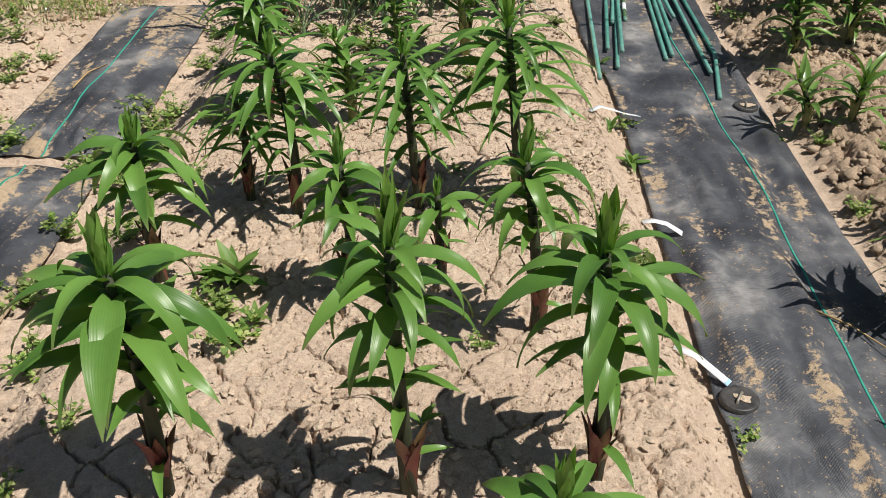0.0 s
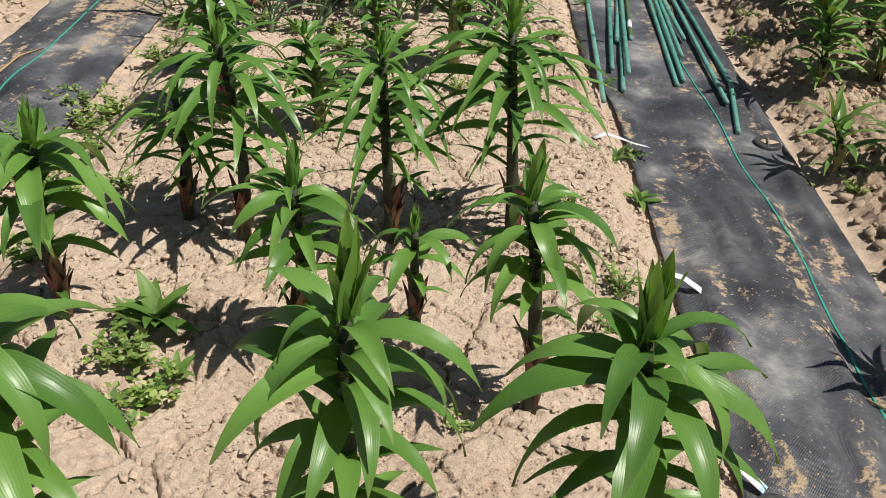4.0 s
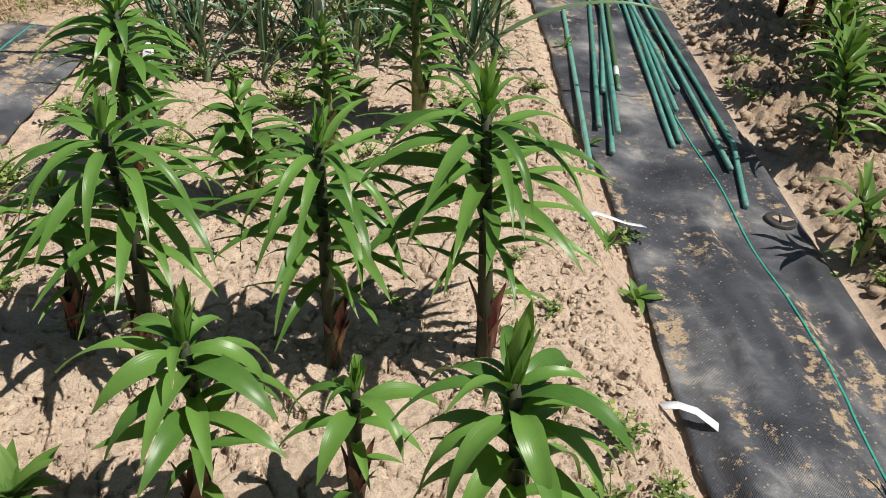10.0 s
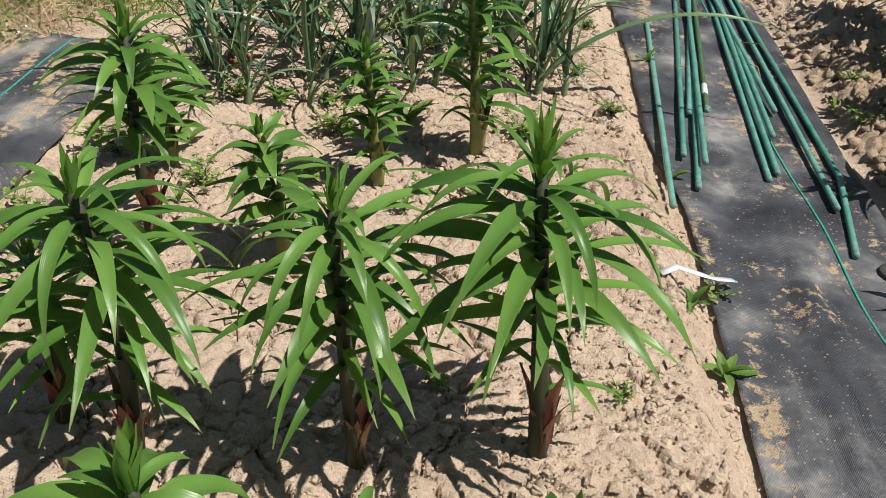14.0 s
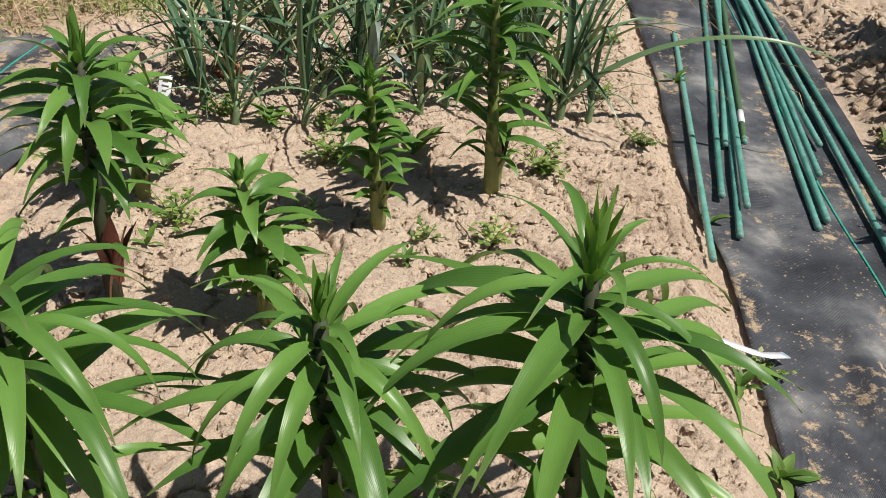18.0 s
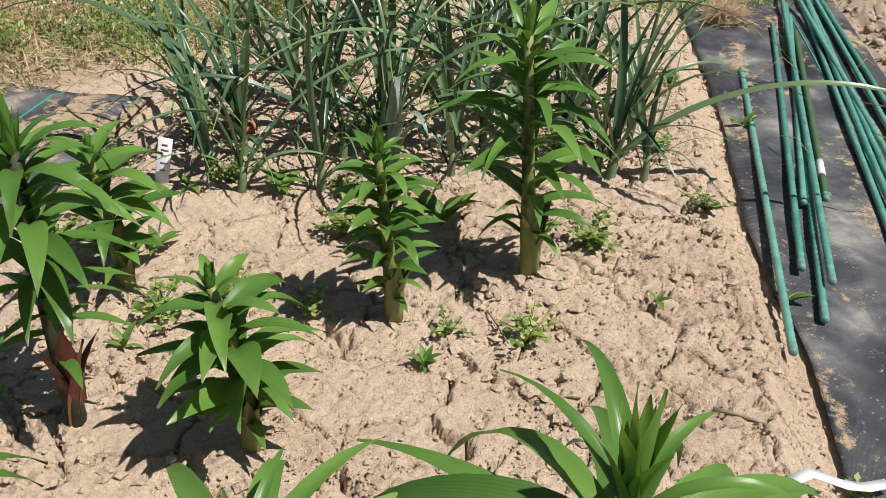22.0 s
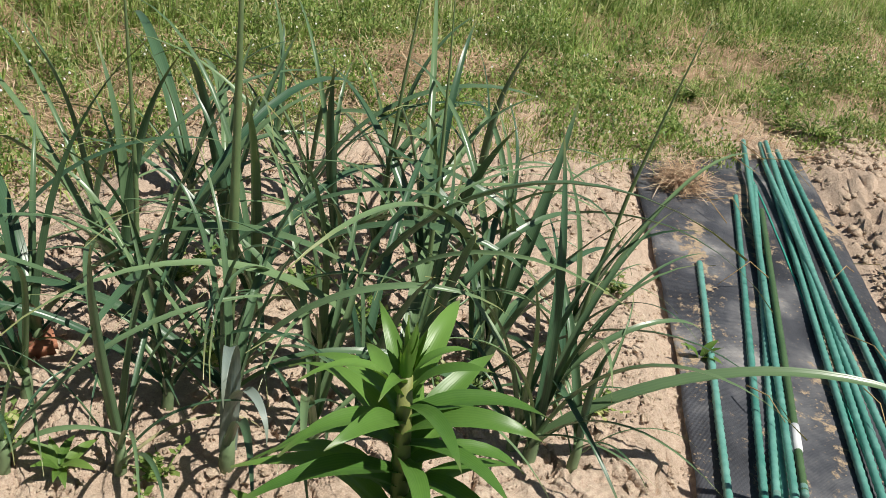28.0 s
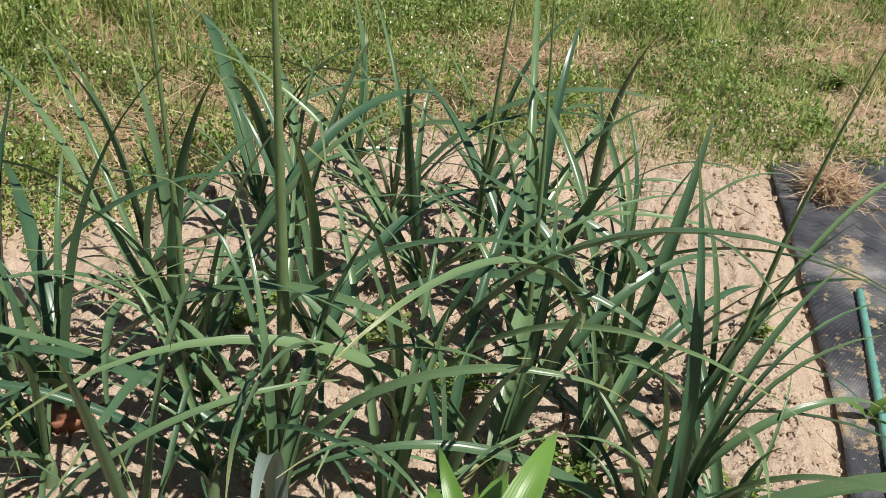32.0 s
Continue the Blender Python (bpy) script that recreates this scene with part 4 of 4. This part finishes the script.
def bushy_weed(x, y, size, n, label="low branching weed with tiny leaves", z=None):
    """A small weed: thin stalks set with many little leaves."""
    r = random.Random(int(x * 1000) * 19 + int(y * 1000))
    root = thing("weed", x, y, ground_z(x, y) if z is None else z, label, "weed", "weeds in the bed")
    verts, faces = [], []
    stalks = bmesh.new()
    for i in range(n):
        az, out = r.uniform(0, 2 * math.pi), r.uniform(0.25, 1.0) * size
        tip = Vector((math.cos(az) * out, math.sin(az) * out, size * r.uniform(0.25, 0.8)))
        t = tube([(0, 0, 0), tip * 0.5 + Vector((0, 0, 0.1 * size)), tip], [0.0012, 0.001, 0.0006], 4)
        tmp = bpy.data.meshes.new("stalk_tuft")
        t.to_mesh(tmp)
        t.free()
        stalks.from_mesh(tmp)
        bpy.data.meshes.remove(tmp)
        for k in range(11 if size > 0.078 else 8):
            f = r.uniform(0.25, 1.0)
            p = tip * f + Vector((0, 0, 0.2 * size * f * (1 - f)))
            a, l = r.uniform(0, 6.28), r.uniform(0.10, 0.22) * min(size, 0.08) + 0.004
            d = Vector((math.cos(a), math.sin(a), r.uniform(-0.2, 0.7))).normalized()
            s = d.cross(Vector((0, 0, 1))).normalized() * l * 0.32
            q = len(verts)
            verts += [p, p + d * l * 0.5 + s, p + d * l, p + d * l * 0.5 - s]
            faces.append((q, q + 1, q + 2, q + 3))
    tagged(part("stalk_tuft", stalks, WEED, root), kind="stuff")
    tagged(link_mesh("foliage", [tuple(v) for v in verts], faces, LOW_WEED, parent=root), kind="stuff")


for x, y, s, n in [(-1.07, 2.42, 0.11, 14), (-0.018, 3.19, 0.07, 9), (-1.13, 2.43, 0.08, 9), (-0.06, 3.36, 0.06, 9), (-1.15, 3.51, 0.045, 6), (-1.21, 3.79, 0.07, 4), (-0.71, 4.02, 0.10, 10), (-1.0, 2.28, 0.06, 7),
                   (-0.29, 3.81, 0.045, 4), (-0.012, 4.0, 0.06, 7), (-0.62, 1.95, 0.05, 5), (-1.06, 4.08, 0.07, 8), (-1.25, 4.05, 0.05, 6), (0.47, 3.36, 0.05, 7), (0.57, 4.58, 0.06, 8), (-0.67, 3.57, 0.04, 7), (0.01, 4.86, 0.07, 6)]:
    rosette(x, y, s, n)
for x, y, s, n in [(-0.16, 2.64, 0.06, 16), (0.015, 3.455, 0.06, 9), (-0.10, 2.52, 0.05, 10), (-1.30, 2.95, 0.06, 14), (-1.04, 2.2, 0.08, 18), (-1.08, 2.30, 0.09, 20), (-0.51, 3.66, 0.07, 10), (-0.42, 4.0, 0.08, 16), (-0.17, 4.2, 0.06, 14),
                   (-1.13, 3.6, 0.07, 14), (-0.87, 3.97, 0.09, 18), (-0.89, 3.67, 0.06, 12), (-1.03, 3.69, 0.06, 12), (-0.64, 3.66, 0.05, 8), (-0.55, 3.0, 0.05, 8), (-1.18, 4.1, 0.07, 14), (-0.92, 4.12, 0.06, 12), (-1.32, 4.3, 0.07, 14), (-1.3, 3.3, 0.07, 12),
                   (-0.25, 4.5, 0.06, 10), (-0.2, 4.95, 0.06, 10), (-0.5, 4.45, 0.08, 14), (-0.7, 4.6, 0.08, 14), (-0.95, 4.4, 0.08, 14), (-1.1, 4.65, 0.09, 14), (-0.85, 4.7, 0.08, 12), (-1.38, 2.6, 0.08, 16), (-1.42, 2.9, 0.08, 18), (-1.45, 3.2, 0.09, 18),
                   (-1.5, 3.5, 0.09, 16), (-1.55, 3.05, 0.10, 18), (-1.62, 3.25, 0.10, 20), (-1.68, 3.12, 0.09, 18), (-1.55, 3.42, 0.09, 18), (-1.62, 3.55, 0.09, 16), (-1.60, 2.45, 0.10, 18), (-1.62, 2.76, 0.09, 16), (-1.98, 3.30, 0.10, 18), (-2.1, 3.4, 0.09, 16),
                   (-1.50, 2.2, 0.10, 18), (-1.48, 3.9, 0.08, 14), (-1.52, 4.3, 0.08, 14), (-1.45, 4.0, 0.06, 10), (-2.2, 3.9, 0.08, 14), (-2.25, 2.9, 0.09, 14), (0.60, 3.33, 0.05, 12), (0.62, 4.45, 0.07, 16), (0.66, 4.75, 0.06, 14), (0.62, 2.5, 0.08, 20), (0.58, 2.9, 0.06, 14),
                   (0.75, 3.2, 0.05, 10), (-1.35, 3.7, 0.06, 12), (-0.3, 3.2, 0.04, 8), (-0.5, 2.2, 0.04, 8), (-0.24, 3.0, 0.04, 8), (-0.2, 2.5, 0.05, 8), (0.03, 2.0, 0.05, 8), (-0.8, 1.6, 0.05, 8), (-1.35, 1.75, 0.09, 18), (-1.3, 1.95, 0.06, 10)]:
    bushy_weed(x, y, s, n)


PETAL = plain_material("white_petal", (0.75, 0.75, 0.70), (0.85, 0.85, 0.8), 40.0, 0.6)


# ---- grass, straw, crumbs ----
def scatter(name, mat, P, L, W, label, category, lean=0.5, droop=0.4, flat=False):
    """Many small blades as one joined mesh: P places, L lengths, W widths."""
    k = len(P)
    az = rng.uniform(0, 2 * np.pi, k)
    out = np.stack([np.cos(az), np.sin(az), np.zeros(k)], 1)
    side = np.stack([-np.sin(az), np.cos(az), np.zeros(k)], 1)
    up = np.array([0, 0, 1.0])
    t = rng.uniform(0, lean, k)[:, None] + (1.2 if flat else 0)
    Lc, Wc = L[:, None], W[:, None]
    mid = P + (out * np.sin(t) + up * np.cos(t)) * Lc * 0.55
    t2 = t + rng.uniform(0, droop, k)[:, None] * (0.3 if flat else 1.5)
    tip = mid + (out * np.sin(t2) + up * np.cos(t2)) * Lc * 0.45
    V = np.stack([P - side * Wc / 2, P + side * Wc / 2, mid + side * Wc / 2, mid - side * Wc / 2, tip], 1).reshape(-1, 3)
    b = np.arange(k) * 5
    faces = np.stack([b, b + 1, b + 2, b + 3], 1).tolist() + np.stack([b + 3, b + 2, b + 4], 1).tolist()
    return tagged(link_mesh(name, V.tolist(), faces, mat), label, category, kind="stuff")


def turf(x, y):
    """Above 0 where the meadow is green, below where it is dry straw."""
    return fbm(x * 2.4, y * 3.4, 200, 4, 0.6) + 0.07 - 0.11 * smooth(-0.9, 0.3, x) + 0.10 * smooth(0.7, 1.6, y - grass_line(x)) + 0.10 * smooth(0.7, 0.2, np.abs(y - grass_line(x) - 0.25)) * smooth(-0.6, 0.2, x)


def field(count, x0, x1, y0, y1, keep_at):
    x, y = rng.uniform(x0, x1, count), rng.uniform(y0, y1, count)
    d = y - grass_line(x)
    fade = smooth(x0, x0 + 0.9, x) * smooth(x1, x1 - 0.9, x) * smooth(y1, y1 - 0.9, y)
    verge = smooth(0.05, -0.25, y - 7.0 - 0.75 * np.maximum(0.0, x + 1.6))
    keep = rng.uniform(0, 1, count) < smooth(-0.25, 0.15, d) * fade * verge * keep_at(x, y, d)
    x, y = x[keep], y[keep]
    return np.stack([x, y, form(x, y)], 1)


P = field(230000, -3.8, 3.4, 4.3, 10.6, lambda x, y, d: 0.25 + 0.75 * smooth(0.10, -0.06, turf(x, y)))
P[:, 2] += rng.uniform(0.002, 0.03, len(P))
scatter("dry_grass", DRY, P, rng.uniform(0.02, 0.085, len(P)), rng.uniform(0.0014, 0.0034, len(P)), "bleached dry grass lying on the ground", "dry grass", 0.5, 0.4, True)
P = field(5000, -3.4, 3.0, 4.3, 8.6, lambda x, y, d: smooth(0.12, -0.05, turf(x, y)))
P[:, 2] += rng.uniform(0.02, 0.05, len(P))
scatter("straw_stalks", DRY, P, rng.uniform(0.08, 0.24, len(P)), rng.uniform(0.002, 0.0042, len(P)), "loose pale straw stalks on the meadow", "straw", 0.3, 0.2, True)
P = field(300000, -3.8, 3.4, 4.3, 10.6, lambda x, y, d: 0.16 + 0.84 * smooth(-0.04, 0.14, turf(x, y)) * (0.35 + 0.65 * smooth(-0.1, 0.2, fbm(x * 7, y * 7, 210, 2))))
tall = 1 + 1.9 * smooth(0.6, 1.7, P[:, 1] - grass_line(P[:, 0])) * (0.5 + smooth(-0.2, 0.3, fbm(P[:, 0] * 3, P[:, 1] * 3, 205, 2)))
scatter("grass", GRASS, P, rng.uniform(0.02, 0.075, len(P)) * tall, rng.uniform(0.002, 0.0046, len(P)) * (0.7 + 0.3 * tall), "patchy green meadow grass beyond the beds", "grass", 1.0, 1.0)
P = field(480000, -3.4, 2.8, 4.3, 8.8, lambda x, y, d: (0.12 + 0.88 * smooth(-0.06, 0.06, turf(x, y))) * smooth(-0.12, 0.06, fbm(x * 4.5, y * 4.5, 235, 3)))
mound = smooth(-0.12, 0.30, fbm(P[:, 0] * 4.5, P[:, 1] * 4.5, 235, 3))
P[:, 2] += rng.uniform(0.1, 1.0, len(P)) * 0.13 * mound
scatter("low_weeds", LOW_WEED, P, rng.uniform(0.007, 0.022, len(P)), rng.uniform(0.003, 0.009, len(P)), "mat of small-leaved weeds among the grass", "weeds", 1.3, 0.6)
blooms = P[rng.uniform(0, 1, len(P)) < 0.018] + np.array([0, 0, 0.014])
scatter("tiny_flowers", PETAL, blooms, np.full(len(blooms), 0.008), np.full(len(blooms), 0.007), "tiny white flowers in the weed mat", "flowers", 1.2, 0.3)
k = 900
P = np.stack([rng.normal(0.06, 0.034, k), rng.normal(5.83, 0.036, k), np.abs(rng.normal(0.02, 0.03, k)) + 0.01], 1)
scatter("straw_heap", DRY, P, rng.uniform(0.04, 0.11, k), rng.uniform(0.0015, 0.003, k), "small heap of dry roots on the fabric", "straw", 0.7, 0.6, True)


def lumps_of(name, mat, P, R, label, category, rounded=False):
    """Small angular lumps joined into one mesh."""
    base = np.array([(1, 0, 0), (-1, 0, 0), (0, 1, 0), (0, -1, 0), (0, 0, 1), (0, 0, -0.8), (0.6, 0.6, 0.5), (-0.6, 0.5, 0.55), (0.5, -0.6, 0.6), (-0.6, -0.6, 0.5)])
    tris = [(4, 6, 7), (4, 7, 9), (4, 9, 8), (4, 8, 6), (0, 6, 8), (0, 2, 6), (2, 7, 6), (2, 1, 7), (1, 9, 7), (1, 3, 9), (3, 8, 9), (3, 0, 8), (5, 2, 0), (5, 1, 2), (5, 3, 1), (5, 0, 3)]
    k = len(P)
    V = base[None] * R[:, None, None] * rng.uniform(0.5, 1.4, (k, 10, 3))
    a = rng.uniform(0, 6.28, k)
    V = np.stack([V[..., 0] * np.cos(a)[:, None] - V[..., 1] * np.sin(a)[:, None], V[..., 0] * np.sin(a)[:, None] + V[..., 1] * np.cos(a)[:, None], V[..., 2] * 0.75], -1) + P[:, None]
    F = (np.array(tris)[None] + (np.arange(k) * 10)[:, None, None]).reshape(-1, 3)
    return tagged(link_mesh(name, V.reshape(-1, 3).tolist(), F.tolist(), mat, rounded), label, category, kind="stuff")


k = 15000
x, y = rng.uniform(-1.5, 0.0, k), rng.uniform(1.5, 5.9, k)
keep = fbm(x * 4, y * 4, 300, 3) + 0.35 * smooth(-0.35, -0.1, x) > 0.0
x, y = x[keep], y[keep]
lumps_of("soil_crumbs", CRUMB, np.stack([x, y, form(x, y) + 0.003], 1), 0.0018 + 0.011 * rng.uniform(0, 1, len(x)) ** 5, "crumbs of dry soil on the bed", "soil crumbs")
k = 42000
x, y = rng.uniform(-1.42, -0.01, k), rng.uniform(1.6, 5.0, k)
keep = fbm(x * 5, y * 5, 320, 3) > -0.15
x, y = x[keep], y[keep]
R8 = (0.0012 + 0.0028 * rng.uniform(0, 1, len(x)) ** 3)[:, None, None] * np.array([(1, 0, 0), (0, 1, 0), (-1, 0, 0), (0, -1, 0), (0, 0, 0.8)])[None] * rng.uniform(0.6, 1.3, (len(x), 5, 3))
V = (R8 + np.stack([x, y, form(x, y) + 0.002], 1)[:, None]).reshape(-1, 3)
F = (np.array([(0, 1, 4), (1, 2, 4), (2, 3, 4), (3, 0, 4)])[None] + (np.arange(len(x)) * 5)[:, None, None]).reshape(-1, 3)
tagged(link_mesh("soil_grit", V.tolist(), F.tolist(), CRUMB, False), "fine grit on the dry soil crust", "soil grit", kind="stuff")
k = 18000
x, y = rng.uniform(0.56, 2.2, k), rng.uniform(1.4, 6.6, k)
size = 0.004 + 0.024 * rng.uniform(0, 1, k) ** 3
for mat, keep, label in ((CLOD, y < 5.2, "loose clods of dug soil"), (CRUMB, y >= 5.2, "pale dry clods at the end of the bed")):
    lumps_of("soil_clods", mat, np.stack([x, y, form(x, y) + 0.004], 1)[keep], size[keep] * (1.0 if mat is CLOD else 0.9), label, "soil clods", True)
k = 3200
x, y = rng.uniform(-3.3, -2.08, k), rng.uniform(1.8, 4.7, k)
lumps_of("soil_clods", CRUMB, np.stack([x, y, form(x, y) + 0.004], 1), 0.004 + 0.028 * rng.uniform(0, 1, k) ** 3, "dry clods on the soil beside the old fabric", "soil clods")
# ---- far edge ----
ROAD = plain_material("grey_gravel", (0.20, 0.18, 0.17), (0.36, 0.33, 0.31), 14.0, 0.95, 60.0, 0.02)
road_y = np.linspace(0, 1, 8)
rx = np.linspace(-30, 30, 61)
rv = [(x, 7.0 + 0.75 * max(0.0, x + 1.6) + 0.12 * math.sin(x * 3.1) + 14 * v, 0.075) for v in road_y for x in rx]
rf = [(i * 61 + j, i * 61 + j + 1, (i + 1) * 61 + j + 1, (i + 1) * 61 + j) for i in range(7) for j in range(60)]
rv += [(x, y, -0.05) for x, y, z in rv]
rf += [(a + 488, d + 488, c + 488, b + 488) for a, b, c, d in rf] + [(j + 1, j, j + 488, j + 489) for j in range(60)]
tagged(link_mesh("road", rv, rf, ROAD), "grey gravel track beyond the grass", "track", kind="structure")

edge_r = random.Random(9)
for k in range(7):
    x = edge_r.uniform(-0.9, 1.2)
    bushy_weed(x, float(grass_line(x)) + edge_r.uniform(0.0, 0.5), edge_r.uniform(0.06, 0.13), edge_r.randint(16, 30), "bushy green weed at the edge of the meadow")
left_r = random.Random(21)
for k in range(40):
    bushy_weed(left_r.uniform(-3.0, -2.06), left_r.uniform(2.4, 4.7), left_r.uniform(0.05, 0.11), left_r.randint(8, 18))

# ---- small litter ----
def twig(points, radius, label, name="twig", mat=None, category="twig"):
    base = Vector(points[0])
    pts = [Vector(v) - base for v in points]
    n = len(pts)
    root = tagged(part(name, tube(pts, [radius * (1 - 0.5 * k / (n - 1)) for k in range(n)], 6), mat or TWIG, None), label, category)
    root.location = base
    return root


def on(x, y, up=0.006):
    return (x, y, ground_z(x, y) + up)


twig([on(-0.215, 3.545), on(-0.18, 3.54, 0.008), on(-0.138, 3.53)], 0.004, "short broken grey twig on the soil")
twig([on(-0.585, 3.73), on(-0.565, 3.685, 0.012), on(-0.54, 3.64)], 0.002, "dry leaf stalk lying on the cracked soil")
twig([on(-0.52, 3.64), (-0.49, 3.66, 0.13), (-0.455, 3.69, 0.17)], 0.0016, "thin withered weed stalk leaning over the soil", mat=STRAW)
twig([on(-0.80, 2.02), on(-0.74, 2.03, 0.010), on(-0.69, 2.02)], 0.002, "dry stalk fragment on the soil")
twig([(0.30, 2.42, 0.022), (0.36, 2.36, 0.026), (0.43, 2.26, 0.022)], 0.003, "dry root lying across the fabric", mat=STRAW)
twig([(-1.92, 3.72, 0.02), (-1.90, 3.84, 0.03), (-1.86, 3.93, 0.024)], 0.004, "pale dry stick on the soiled fabric", mat=STRAW)
r = random.Random(3)
for k in range(14):
    x, y = r.uniform(0.05, 0.48), r.uniform(4.7, 6.2)
    a = r.uniform(0, 6.28)
    c, d = math.cos(a), math.sin(a)
    l = r.uniform(0.08, 0.22)
    twig([(x, y, 0.055), (x + c * l * 0.5, y + d * l * 0.5, 0.055 + r.uniform(0.005, 0.06)), (x + c * l, y + d * l, 0.052)], 0.0016, "thin dry stalk lying over the stakes", "dry_stalk", STRAW, "dry stalk")
BRICK = plain_material("brick_red", (0.30, 0.12, 0.07), (0.45, 0.20, 0.12), 40.0, 0.9, 120.0)
bm = bmesh.new()
bmesh.ops.create_cube(bm, size=1.0, matrix=Matrix.Diagonal((0.065, 0.05, 0.035, 1)))
bmesh.ops.bevel(bm, geom=bm.edges[:], offset=0.007, segments=2, affect="EDGES")
for v in bm.verts:
    v.co += Vector((r.uniform(-1, 1), r.uniform(-1, 1), r.uniform(-1, 1))) * 0.004
brick = tagged(part("brick_fragment", bm, BRICK, None), "broken red brick piece among the leeks", "brick piece")
brick.matrix_basis = pose(-1.24, 4.36, ground_z(-1.24, 4.36) + 0.014, 8, -6, 35)

# ---- shrubs at the far edge ----
SHRUB = tuft_material("shrub_leaf", (0.035, 0.07, 0.025), (0.07, 0.12, 0.04), (0.14, 0.17, 0.08))
for x, y, size in [(-2.55, 6.75, 0.34), (-2.15, 6.95, 0.30), (-3.0, 6.6, 0.36), (-0.98, 7.45, 0.26)]:
    z = ground_z(x, y)
    root = thing("shrub", x, y, z, "small dark green shrub at the edge of the track", "shrub", "shrubs by the track")
    for k in range(5):
        a = k * 1.26 + x
        part("branch", tube([(0, 0, -0.02), (0.25 * size * math.cos(a), 0.25 * size * math.sin(a), 0.4 * size), (0.5 * size * math.cos(a), 0.5 * size * math.sin(a), 0.85 * size)], [0.008, 0.006, 0.002], 6), TWIG, root)
    k = 1500
    d = rng.normal(0, 1, (k, 3))
    d /= np.linalg.norm(d, axis=1)[:, None]
    rad = size * (0.35 + 0.65 * rng.uniform(0, 1, k) ** 0.5) * (0.75 + 0.6 * fbm(d[:, 0] * 2.5 + x, d[:, 1] * 2.5 + d[:, 2] * 2, 400, 2))
    c = d * rad[:, None] * np.array([0.8, 0.8, 0.65]) + np.array([0, 0, size * 0.62])
    c = c[c[:, 2] > 0.01]
    k = len(c)
    n1 = rng.normal(0, 1, (k, 3)) * 0.016
    n2 = rng.normal(0, 1, (k, 3)) * 0.010
    V = np.stack([c - n1, c + n2, c + n1, c - n2], 1).reshape(-1, 3)
    F = np.arange(k * 4).reshape(-1, 4)
    tagged(link_mesh("foliage", V.tolist(), F.tolist(), SHRUB, False, root), kind="stuff")
